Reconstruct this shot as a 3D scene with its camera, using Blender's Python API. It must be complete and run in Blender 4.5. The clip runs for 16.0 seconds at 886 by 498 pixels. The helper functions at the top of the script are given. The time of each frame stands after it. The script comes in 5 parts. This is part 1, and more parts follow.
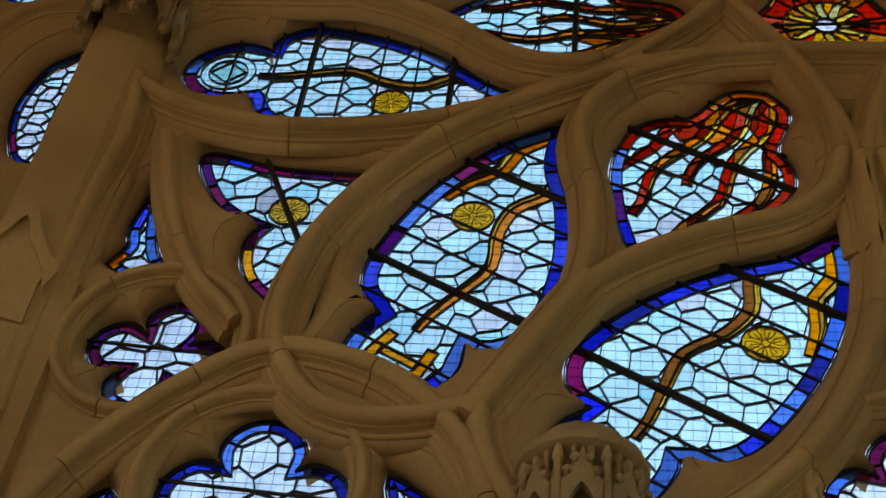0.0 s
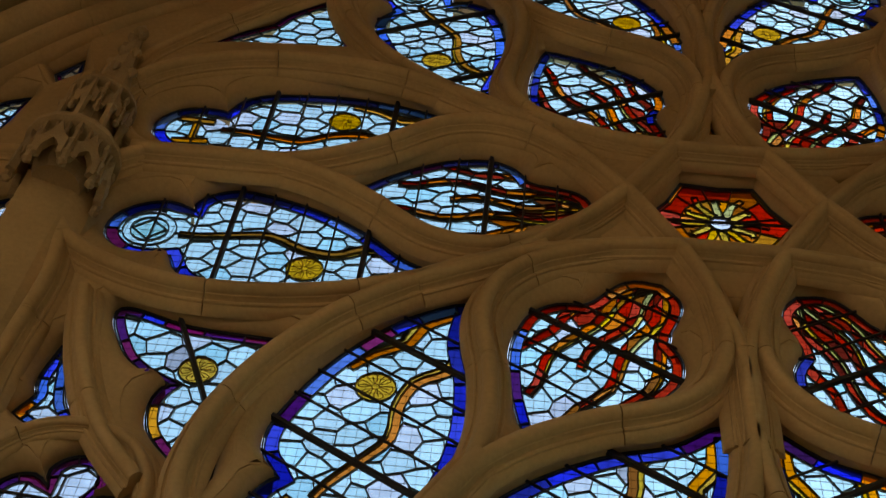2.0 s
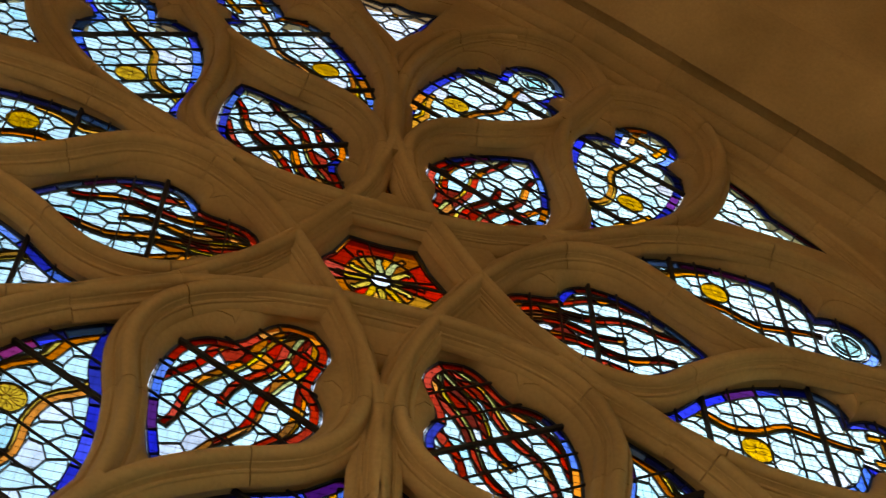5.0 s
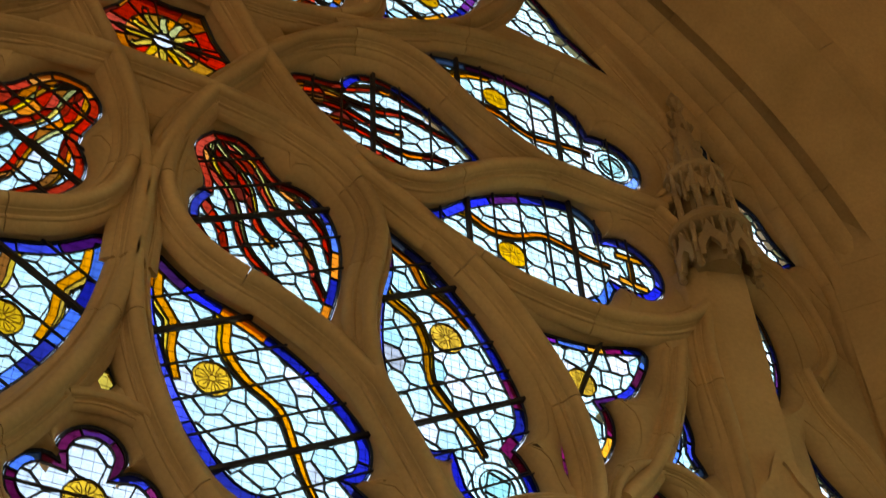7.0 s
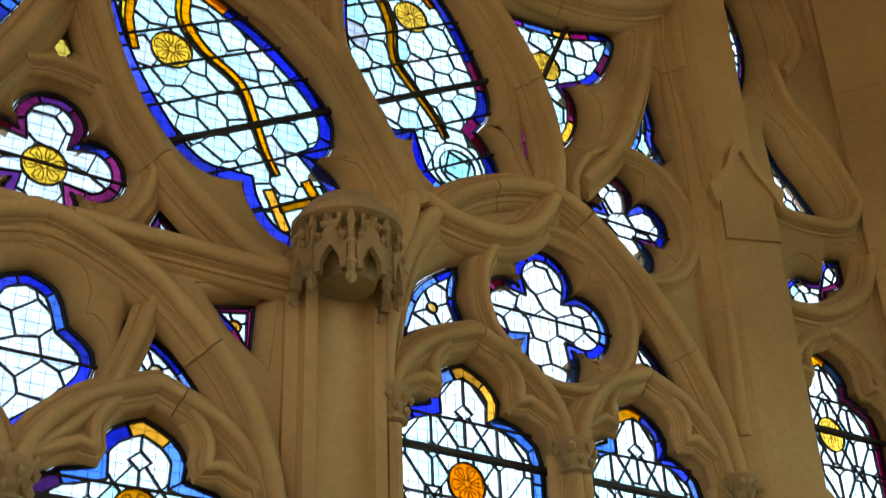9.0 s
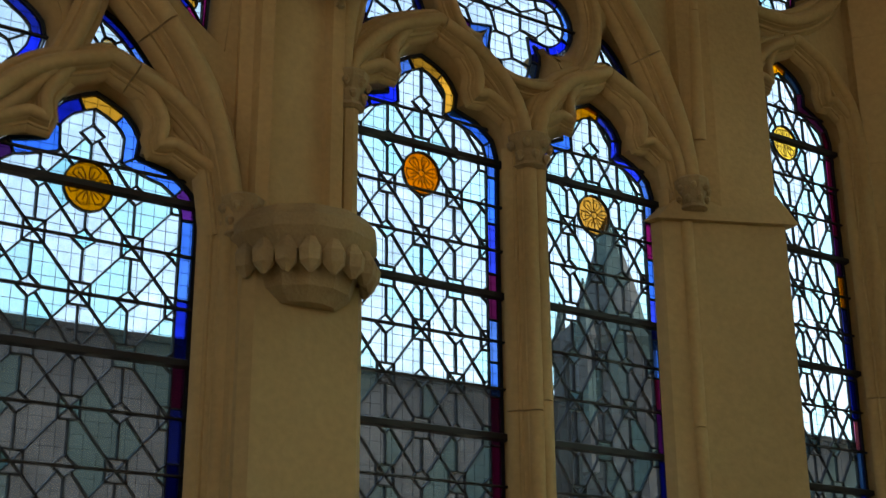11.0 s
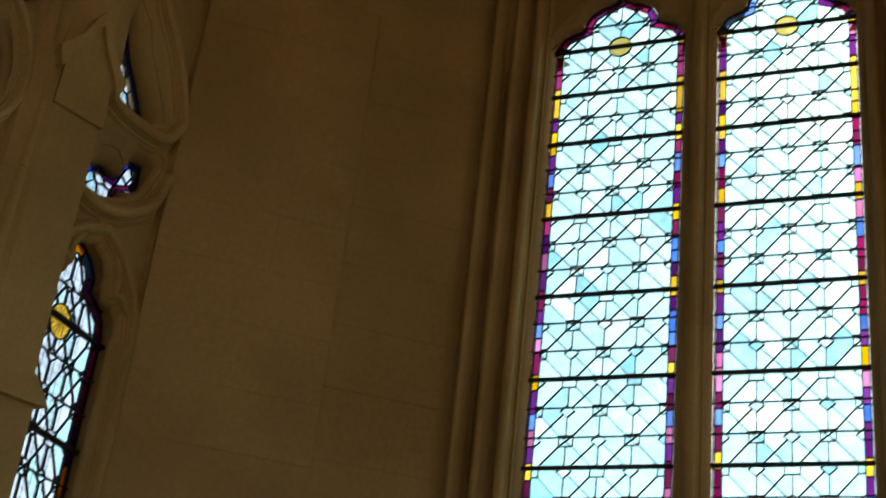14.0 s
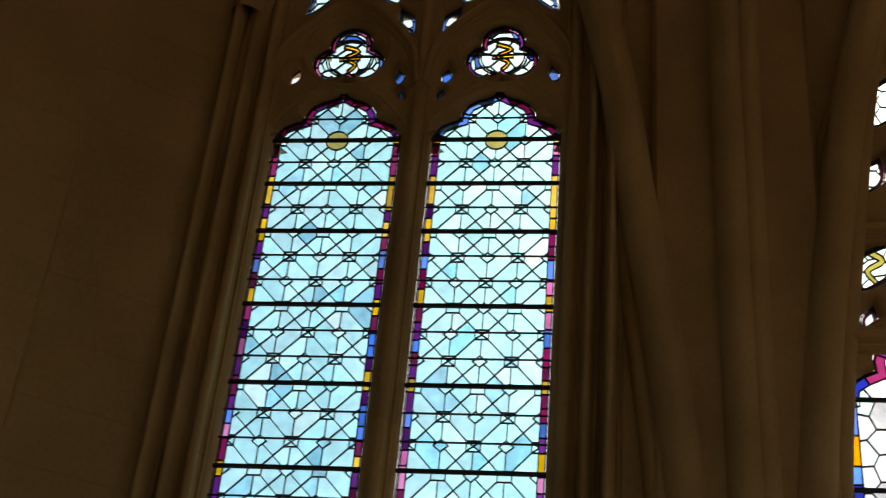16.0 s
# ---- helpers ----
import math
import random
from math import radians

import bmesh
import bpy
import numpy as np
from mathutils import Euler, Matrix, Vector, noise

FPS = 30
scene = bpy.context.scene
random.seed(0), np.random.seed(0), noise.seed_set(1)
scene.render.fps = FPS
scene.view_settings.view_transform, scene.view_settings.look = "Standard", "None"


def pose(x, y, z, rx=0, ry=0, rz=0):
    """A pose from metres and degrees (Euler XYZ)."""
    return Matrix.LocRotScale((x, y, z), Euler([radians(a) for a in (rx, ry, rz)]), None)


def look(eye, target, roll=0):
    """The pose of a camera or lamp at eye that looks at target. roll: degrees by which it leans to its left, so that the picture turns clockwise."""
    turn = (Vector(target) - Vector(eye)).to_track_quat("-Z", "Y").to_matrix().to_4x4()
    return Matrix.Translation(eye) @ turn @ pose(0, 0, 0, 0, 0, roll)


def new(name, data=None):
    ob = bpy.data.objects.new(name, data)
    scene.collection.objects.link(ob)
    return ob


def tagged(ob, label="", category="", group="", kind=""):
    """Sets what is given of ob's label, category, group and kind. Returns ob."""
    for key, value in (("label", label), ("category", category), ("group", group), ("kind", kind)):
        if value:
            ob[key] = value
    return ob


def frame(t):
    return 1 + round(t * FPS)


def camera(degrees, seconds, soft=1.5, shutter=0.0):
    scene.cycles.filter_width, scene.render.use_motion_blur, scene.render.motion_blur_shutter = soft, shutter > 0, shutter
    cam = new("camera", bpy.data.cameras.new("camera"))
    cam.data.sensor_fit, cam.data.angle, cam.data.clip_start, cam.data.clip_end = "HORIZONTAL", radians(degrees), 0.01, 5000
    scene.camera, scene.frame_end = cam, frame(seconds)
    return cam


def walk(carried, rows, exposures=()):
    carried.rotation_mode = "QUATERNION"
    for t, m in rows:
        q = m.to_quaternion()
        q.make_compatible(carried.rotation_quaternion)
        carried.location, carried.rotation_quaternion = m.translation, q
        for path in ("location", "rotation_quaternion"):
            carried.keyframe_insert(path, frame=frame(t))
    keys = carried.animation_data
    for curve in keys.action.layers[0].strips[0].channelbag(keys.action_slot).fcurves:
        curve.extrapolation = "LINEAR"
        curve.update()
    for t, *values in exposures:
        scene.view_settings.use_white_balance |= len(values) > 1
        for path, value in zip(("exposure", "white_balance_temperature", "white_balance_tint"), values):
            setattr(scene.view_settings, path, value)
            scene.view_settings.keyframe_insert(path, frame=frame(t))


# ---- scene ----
from mathutils import geometry

# camera and its way
cam = camera(36.18, 16.0, soft=1.25, shutter=0.3)
PATH = [
    (0, -1.320, -4.437, 1.681, 8.50, 45.96, 7.83),
    (0.5, -1.291, -4.484, 1.707, 6.45, 47.88, 8.13),
    (1, -1.278, -4.533, 1.719, 5.23, 49.63, 8.55),
    (1.5, -1.259, -4.619, 1.688, 4.90, 51.04, 9.00),
    (2, -1.267, -4.752, 1.581, 4.28, 52.30, 8.39),
    (2.5, -1.248, -4.812, 1.588, 4.21, 53.70, 8.47),
    (3, -1.237, -4.866, 1.593, 1.78, 55.16, 7.89),
    (3.2, -1.235, -4.878, 1.592, 0.03, 55.48, 7.30),
    (5.3, -1.123, -4.930, 1.542, -20.31, 53.56, -1.50),
    (5.5, -1.116, -4.937, 1.538, -22.18, 52.86, -2.09),
    (6, -1.104, -4.945, 1.531, -26.21, 50.69, -3.10),
    (6.5, -1.101, -4.960, 1.511, -29.11, 47.92, -3.53),
    (7, -1.093, -4.964, 1.497, -30.85, 44.99, -3.42),
    (7.5, -1.086, -4.950, 1.490, -31.77, 41.99, -3.09),
    (8, -1.076, -4.936, 1.502, -31.98, 38.57, -2.70),
    (8.5, -1.073, -4.919, 1.492, -32.13, 35.24, -2.59),
    (9, -1.066, -4.924, 1.482, -31.97, 31.79, -2.36),
    (9.5, -1.056, -4.913, 1.469, -31.81, 28.45, -2.14),
    (9.7, -1.052, -4.907, 1.466, -31.75, 27.10, -2.11),
    (11.8, -1.016, -4.868, 1.457, -38.45, 16.76, 1.97),
    (12, -1.015, -4.868, 1.466, -40.75, 17.13, 2.88),
    (12.5, -1.034, -4.867, 1.527, -47.67, 19.22, 6.00),
    (13, -1.108, -4.853, 1.563, -54.86, 21.30, 7.54),
    (13.5, -1.174, -4.814, 1.565, -61.70, 22.86, 6.69),
    (14, -1.230, -4.815, 1.609, -66.65, 27.23, 6.79),
    (14.5, -1.264, -4.817, 1.617, -70.10, 30.44, 6.64),
    (15, -1.278, -4.821, 1.616, -73.32, 31.06, 5.88),
    (15.5, -1.275, -4.851, 1.629, -76.60, 31.45, 5.71),
    (16, -1.270, -4.874, 1.628, -80.18, 32.03, 5.53),
]
EXPOSURES = [(0, 2.05, 7300, 9), (1.5, 1.95, 7400, 9), (2.5, 1.95, 7700, 10), (3, 2.55, 8400, 10), (5.5, 2.5, 8500, 10), (7, 2.5, 8300, 10), (9, 2.75, 7300, 7), (9.7, 2.75, 7300, 7), (11.8, 1.45, 6800, 3), (12.1, 1.6, 6800, 3), (12.4, 2.6, 6600, 3), (13.6, 2.65, 6600, 3), (14.05, 1.15, 7600, 9), (14.4, 0.72, 7400, 10), (16, 0.65, 7300, 10)]
walk(cam, [(t, pose(x, y, z, 90 + p, 0, yaw) @ pose(0, 0, 0, 0, 0, roll)) for t, x, y, z, yaw, p, roll in PATH], EXPOSURES)

# daylight
world = bpy.data.worlds.new("sky")
scene.world = world
world.use_nodes = True
wn = world.node_tree.nodes
sky = wn.new("ShaderNodeTexSky")
sky.sky_type, sky.sun_disc, sky.sun_elevation, sky.sun_rotation = "NISHITA", False, radians(50), radians(116)
sky.air_density, sky.dust_density, sky.ozone_density = 1.0, 3.2, 0.8
wn["Background"].inputs["Strength"].default_value = 0.15
world.node_tree.links.new(sky.outputs[0], wn["Background"].inputs[0])
sun = new("sun", bpy.data.lights.new("sun", "SUN"))
sun.data.energy, sun.data.angle, sun.data.color = 0.6, radians(12), (1.0, 0.95, 0.86)
sun.matrix_world = look((17.3, -8.4, 23.0), (0, 0, 0))


def fill_lamp(name, eye, target, sx, sy, watts, colour):
    ob = new(name, bpy.data.lights.new(name, "AREA"))
    ob.data.shape, ob.data.size, ob.data.size_y, ob.data.energy, ob.data.color = "RECTANGLE", sx, sy, watts, colour
    ob.matrix_world = look(eye, target)
    return ob


# added warm fill from unseen sides, for window light and bounce off the stone
WARM_FILL = (1.0, 0.765, 0.385)
for yy in (-4.0, -8.0, -12.0):
    fill_lamp("unseen_fill", (-6.45, yy, 5.2), (0, yy, 4.2), 2.2, 5.5, 3.8, WARM_FILL)
fill_lamp("unseen_fill", (0, -16.8, 6.0), (0, 0, 4.5), 5.0, 8.0, 11, WARM_FILL)
fill_lamp("unseen_fill", (6.35, -9.5, 4.8), (-3.0, -1.0, 4.6), 2.2, 5.5, 4.6, WARM_FILL)

# ---- materials ----


def node_mat(name):
    m = bpy.data.materials.new(name)
    m.use_nodes = True
    return m, m.node_tree.nodes, m.node_tree.links, m.node_tree.nodes["Principled BSDF"]


def stone_mat(name, a, b, scale=1.0, bump=0.25, per_object=0.12):
    m, n, l, bsdf = node_mat(name)
    co = n.new("ShaderNodeTexCoord")
    big, fine, ramp = n.new("ShaderNodeTexNoise"), n.new("ShaderNodeTexNoise"), n.new("ShaderNodeMix")
    big.inputs["Scale"].default_value, big.inputs["Detail"].default_value = 1.3 * scale, 5
    fine.inputs["Scale"].default_value, fine.inputs["Detail"].default_value = 38 * scale, 6
    geo = n.new("ShaderNodeNewGeometry")
    l.new(geo.outputs["Position"], big.inputs["Vector"])
    l.new(geo.outputs["Position"], fine.inputs["Vector"])
    ramp.data_type = "RGBA"
    ramp.inputs[6].default_value, ramp.inputs[7].default_value = (*a, 1), (*b, 1)
    mr = n.new("ShaderNodeMapRange")
    mr.inputs[1].default_value, mr.inputs[2].default_value = 0.35, 0.65
    l.new(big.outputs[0], mr.inputs[0])
    l.new(mr.outputs[0], ramp.inputs[0])
    info, hsv = n.new("ShaderNodeObjectInfo"), n.new("ShaderNodeHueSaturation")
    vr = n.new("ShaderNodeMapRange")
    vr.inputs[3].default_value, vr.inputs[4].default_value = 1 - per_object, 1 + per_object
    l.new(info.outputs["Random"], vr.inputs[0])
    grain = n.new("ShaderNodeMath")
    grain.operation = "MULTIPLY_ADD"
    grain.inputs[1].default_value, grain.inputs[2].default_value = 0.35, 0.82
    l.new(fine.outputs[0], grain.inputs[0])
    val = n.new("ShaderNodeMath")
    val.operation = "MULTIPLY"
    l.new(vr.outputs[0], val.inputs[0])
    l.new(grain.outputs[0], val.inputs[1])
    l.new(val.outputs[0], hsv.inputs["Value"])
    l.new(ramp.outputs[2], hsv.inputs["Color"])
    l.new(hsv.outputs[0], bsdf.inputs["Base Color"])
    bsdf.inputs["Roughness"].default_value = 0.88
    bp = n.new("ShaderNodeBump")
    bp.inputs["Strength"].default_value, bp.inputs["Distance"].default_value = bump, 0.01
    l.new(fine.outputs[0], bp.inputs["Height"])
    l.new(bp.outputs[0], bsdf.inputs["Normal"])
    return m


STONE = stone_mat("limestone", (0.375, 0.225, 0.082), (0.49, 0.305, 0.120), per_object=0.06)
DARKSTONE = stone_mat("joint_mortar", (0.10, 0.065, 0.035), (0.16, 0.11, 0.06))
ASHLAR = stone_mat("ashlar", (0.375, 0.23, 0.086), (0.465, 0.295, 0.118), 0.8, 0.2, 0.03)
CARVED = stone_mat("carved_stone", (0.27, 0.17, 0.07), (0.41, 0.265, 0.115), 2.0, 0.5)
FLOOR = stone_mat("paving", (0.28, 0.24, 0.18), (0.4, 0.34, 0.26))
# grey stone taken down to near black: the shaded court side is in the colour
OUTSIDE_SHADED = stone_mat("shaded_outside_wall", (0.012, 0.014, 0.017), (0.03, 0.031, 0.034), 0.3)


def dark_metal(name, colour, rough):
    m, n, l, bsdf = node_mat(name)
    bsdf.inputs["Base Color"].default_value = (*colour, 1)
    bsdf.inputs["Roughness"].default_value, bsdf.inputs["Metallic"].default_value = rough, 0.4
    tx = n.new("ShaderNodeTexNoise")
    tx.inputs["Scale"].default_value = 60
    mr = n.new("ShaderNodeMapRange")
    mr.inputs[3].default_value, mr.inputs[4].default_value = rough - 0.15, rough + 0.15
    l.new(tx.outputs[0], mr.inputs[0])
    l.new(mr.outputs[0], bsdf.inputs["Roughness"])
    return m


LEAD = dark_metal("lead", (0.02, 0.021, 0.024), 0.6)
PAINT = dark_metal("brown_glass_paint", (0.20, 0.075, 0.012), 0.8)
IRON = dark_metal("iron", (0.022, 0.017, 0.014), 0.65)


def glass_mat(name, colour, spread=0.1, deep=0.35):
    """Thin coloured glass: light passes through it tinted, with seeds, streaks and a faint gloss."""
    m = bpy.data.materials.new(name)
    m.use_nodes = True
    n, l = m.node_tree.nodes, m.node_tree.links
    n.clear()
    out, tr, tl, gl = (n.new("ShaderNode" + k) for k in ("OutputMaterial", "BsdfTransparent", "BsdfTranslucent", "BsdfGlossy"))
    info, geo = n.new("ShaderNodeObjectInfo"), n.new("ShaderNodeNewGeometry")
    streak = n.new("ShaderNodeTexNoise")
    streak.inputs["Scale"].default_value, streak.inputs["Detail"].default_value = 9, 4
    l.new(geo.outputs["Position"], streak.inputs["Vector"])
    hsv = n.new("ShaderNodeHueSaturation")
    hsv.inputs["Color"].default_value = (*[c ** 0.5 for c in colour], 1)
    v1, v2 = n.new("ShaderNodeMapRange"), n.new("ShaderNodeMapRange")
    v1.inputs[3].default_value, v1.inputs[4].default_value = 1 - spread, 1 + spread * 0.4
    l.new(info.outputs["Random"], v1.inputs[0])
    v2.inputs[1].default_value, v2.inputs[2].default_value = 0.3, 0.7
    v2.inputs[3].default_value, v2.inputs[4].default_value = 1 - deep * 0.5, 1.0
    l.new(streak.outputs[0], v2.inputs[0])
    mul = n.new("ShaderNodeMath")
    mul.operation = "MULTIPLY"
    l.new(v1.outputs[0], mul.inputs[0])
    l.new(v2.outputs[0], mul.inputs[1])
    l.new(mul.outputs[0], hsv.inputs["Value"])
    sat = n.new("ShaderNodeMapRange")
    sat.inputs[3].default_value, sat.inputs[4].default_value = 0.92, 1.2
    rnd = n.new("ShaderNodeMath")
    rnd.operation = "FRACT"
    big = n.new("ShaderNodeMath")
    big.operation = "MULTIPLY"
    big.inputs[1].default_value = 7.31
    l.new(info.outputs["Random"], big.inputs[0])
    l.new(big.outputs[0], rnd.inputs[0])
    l.new(rnd.outputs[0], sat.inputs[0])
    l.new(sat.outputs[0], hsv.inputs["Saturation"])
    for b in (tr, tl):
        l.new(hsv.outputs[0], b.inputs["Color"])
    gl.inputs["Roughness"].default_value = 0.25
    gl.inputs["Color"].default_value = (1, 1, 1, 1)
    m1, m2 = n.new("ShaderNodeMixShader"), n.new("ShaderNodeMixShader")
    m1.inputs[0].default_value, m2.inputs[0].default_value = 0.025, 0.012
    l.new(tr.outputs[0], m1.inputs[1])
    l.new(tl.outputs[0], m1.inputs[2])
    l.new(m1.outputs[0], m2.inputs[1])
    l.new(gl.outputs[0], m2.inputs[2])
    l.new(m2.outputs[0], out.inputs[0])
    return m


G = {
    "pale": glass_mat("pale_glass", (0.68, 0.97, 0.94), 0.09, 0.2),
    "ice": glass_mat("ice_glass", (0.52, 0.92, 0.93), 0.10, 0.2),
    "cyan": glass_mat("cyan_glass", (0.36, 0.80, 0.92), 0.2),
    "clear": glass_mat("clear_glass", (0.88, 0.96, 0.97), 0.06),
    "grey": glass_mat("grey_glass", (0.62, 0.66, 0.68), 0.15),
    "blue": glass_mat("blue_glass", (0.025, 0.05, 0.60), 0.45),
    "azure": glass_mat("azure_glass", (0.10, 0.26, 0.80), 0.3),
    "purple": glass_mat("purple_glass", (0.13, 0.02, 0.20), 0.4),
    "plum": glass_mat("plum_glass", (0.22, 0.015, 0.09), 0.4),
    "pink": glass_mat("pink_glass", (0.62, 0.20, 0.42), 0.3),
    "red": glass_mat("red_glass", (0.55, 0.03, 0.01), 0.5),
    "orange": glass_mat("orange_glass", (0.85, 0.24, 0.02), 0.4),
    "amber": glass_mat("amber_glass", (0.85, 0.32, 0.015), 0.35),
    "gold": glass_mat("gold_glass", (0.95, 0.52, 0.03), 0.15, 0.5),
    "yellow": glass_mat("yellow_glass", (0.88, 0.56, 0.05), 0.3),
    "olive": glass_mat("olive_glass", (0.52, 0.50, 0.14), 0.4),
    "brown": glass_mat("brown_glass", (0.22, 0.05, 0.012), 0.4),
}

# ---- plane geometry ----


def spline(pts, step=0.05, closed=False):
    """Catmull-Rom through plane points, evenly stepped."""
    p = [np.array(q, float) for q in pts]
    n = len(p)
    out = []
    for i in range(n if closed else n - 1):
        a = p[(i - 1) % n] if closed or i > 0 else 2 * p[0] - p[1]
        b, c = p[i], p[(i + 1) % n]
        d = p[(i + 2) % n] if closed or i + 2 < n else 2 * p[-1] - p[-2]
        k = max(1, int(np.linalg.norm(c - b) / step))
        for j in range(k):
            t = j / k
            out.append(0.5 * ((2 * b) + (c - a) * t + (2 * a - 5 * b + 4 * c - d) * t * t + (3 * b - a - 3 * c + d) * t ** 3))
    if not closed:
        out.append(p[-1])
    return np.array(out)


def area2(p):
    x, y = p[:, 0], p[:, 1]
    return float(np.sum(x * np.roll(y, -1) - np.roll(x, -1) * y))


def ccw(p):
    p = np.array(p, float)
    return p if area2(p) > 0 else p[::-1].copy()


def inset(p, d, least=0.45):
    """The counter-clockwise polygon moved inwards by d (outwards: minus)."""
    a, b = p - np.roll(p, 1, 0), np.roll(p, -1, 0) - p
    a, b = (v / np.maximum(np.linalg.norm(v, axis=1), 1e-9)[:, None] for v in (a, b))
    na, nb = np.stack([-a[:, 1], a[:, 0]], 1), np.stack([-b[:, 1], b[:, 0]], 1)
    m = na + nb
    m /= np.maximum(np.linalg.norm(m, axis=1), 1e-9)[:, None]
    c = np.maximum((m * na).sum(1), least)
    return p + m * (d / c)[:, None]


np.seterr(all="ignore")


def grown(h, others, flare):
    """How far each point of the opening's edge may move outwards before it meets the middle of the stone, and its outward normal."""
    n = -(inset(h, 1e-3) - h)
    n /= np.maximum(np.linalg.norm(n, axis=1), 1e-9)[:, None]
    w = others[None, :, :] - h[:, None, :]
    ahead = (w * n[:, None, :]).sum(2)
    r = np.where(ahead > 1e-4, (w * w).sum(2) / np.maximum(2 * ahead, 1e-6), 9.0).min(1)
    lim = np.minimum(flare, 0.9 * r)
    for _ in range(3):
        lim = np.minimum(lim, (np.roll(lim, 1) + lim + np.roll(lim, -1)) / 3 + 0.004)
    return n, np.maximum(lim, 0.004)


def widened(h, d):
    """An opening's outline moved outwards by d, less where a cusp is thin."""
    h = ccw(h)
    n, lim = grown(h, h, d)
    return h + n * lim[:, None]


EDGES = {}


def edges_of(p):
    """A polygon's edges, kept for the next call."""
    got = EDGES.get(id(p))
    if got is None or got[0] is not p:
        r = np.concatenate([p[1:], p[:1]])
        d = r - p
        got = EDGES[id(p)] = (p, p[:, 0].copy(), p[:, 1].copy(), r[:, 1].copy(), d, d[:, 0] / d[:, 1], p.min(0), p.max(0))
    return got


def inside(q, p):
    x, y = float(q[0]), float(q[1])
    _, x1, y1, y2, d, slope, lo, hi = edges_of(p)
    if x < lo[0] or x > hi[0] or y < lo[1] or y > hi[1]:
        return False
    hit = (y1 > y) != (y2 > y)
    return bool(np.count_nonzero(hit & (x < slope * (y - y1) + x1)) % 2)


def dist_line(q, p):
    """Distance of q from the open line p."""
    a, b = p[:-1], p[1:]
    d = b - a
    t = np.clip(((q - a) * d).sum(1) / np.maximum((d * d).sum(1), 1e-12), 0, 1)
    return float(np.min(np.linalg.norm(q - a - d * t[:, None], axis=1)))


def cut(a, b, polys):
    """The segment's pieces between its crossings with closed polygons."""
    a, b = np.array(a, float), np.array(b, float)
    ts = [0.0, 1.0]
    d = b - a
    lo2, hi2 = np.minimum(a, b), np.maximum(a, b)
    for p in polys:
        _, _, _, _, e, _, lo, hi = edges_of(p)
        if lo2[0] > hi[0] or hi2[0] < lo[0] or lo2[1] > hi[1] or hi2[1] < lo[1]:
            continue
        den = d[0] * e[:, 1] - d[1] * e[:, 0]
        w = p - a
        t = (w[:, 0] * e[:, 1] - w[:, 1] * e[:, 0]) / den
        u = (w[:, 0] * d[1] - w[:, 1] * d[0]) / den
        ok = (np.abs(den) > 1e-12) & (t > 0) & (t < 1) & (u >= 0) & (u <= 1)
        ts += list(t[ok])
    ts.sort()
    return [(a + d * s, a + d * e) for s, e in zip(ts, ts[1:]) if e - s > 1e-4]


def clipped(segs, outer, holes=()):
    out = []
    _, _, _, _, _, _, lo, hi = edges_of(outer)
    for a, b in segs:
        if max(a[0], b[0]) < lo[0] or min(a[0], b[0]) > hi[0] or max(a[1], b[1]) < lo[1] or min(a[1], b[1]) > hi[1]:
            continue
        for s, e in cut(a, b, [outer, *holes]):
            m = (s + e) / 2
            if inside(m, outer) and not any(inside(m, h) for h in holes):
                out.append((s, e))
    return out


def loop_segs(p):
    return list(zip(p, np.roll(p, -1, 0)))


def line_segs(p):
    return list(zip(p[:-1], p[1:]))


def ribbon(p, w0, w1):
    """A closed band about the line p, w0 wide at its start and w1 at its end."""
    d = np.gradient(p, axis=0)
    d /= np.maximum(np.linalg.norm(d, axis=1), 1e-9)[:, None]
    n = np.stack([-d[:, 1], d[:, 0]], 1)
    w = np.linspace(w0, w1, len(p))[:, None] / 2
    return ccw(np.concatenate([p + n * w, (p - n * w)[::-1]]))


def circle(c, r, k=16):
    return np.array([(c[0] + r * math.cos(2 * math.pi * i / k), c[1] + r * math.sin(2 * math.pi * i / k)) for i in range(k)])


def honeycomb(box, size, rng, jitter=0.22, turn=0.0, stretch=1.15):
    """Segments of an uneven honeycomb of leads over a box."""
    (x0, y0), (x1, y1) = box
    cx, cy = (x0 + x1) / 2, (y0 + y1) / 2
    span = max(x1 - x0, y1 - y0) * 0.75 + size
    n = int(span / (size * 0.75)) + 2
    verts, segs = {}, []
    for i in range(-n, n + 1):
        for j in range(-n, n + 1):
            hx, hy = size * 1.5 * i, size * math.sqrt(3) * (j + (i % 2) / 2)
            c = []
            for k in range(6):
                a = math.pi / 3 * k
                px, py = hx + size * math.cos(a), hy + size * math.sin(a)
                key = (round(px / size * 8), round(py / size * 8))
                if key not in verts:
                    qx, qy = (px + rng.uniform(-jitter, jitter) * size) * stretch, py + rng.uniform(-jitter, jitter) * size
                    verts[key] = (cx + qx * math.cos(turn) - qy * math.sin(turn), cy + qx * math.sin(turn) + qy * math.cos(turn))
                c.append(key)
            segs += [(c[0], c[1]), (c[1], c[2]), (c[2], c[3])]
    return [(verts[a], verts[b]) for a, b in segs]


def cells(segs):
    """The faces and edges that a set of plane segments encloses."""
    vs, es = [], []
    for a, b in segs:
        es.append((len(vs), len(vs) + 1))
        vs += [Vector((float(a[0]), float(a[1]))), Vector((float(b[0]), float(b[1])))]
    ov, oe, of, *_ = geometry.delaunay_2d_cdt(vs, es, [], 3, 5e-4)
    return [np.array(v) for v in ov], oe, of


# ---- meshes ----


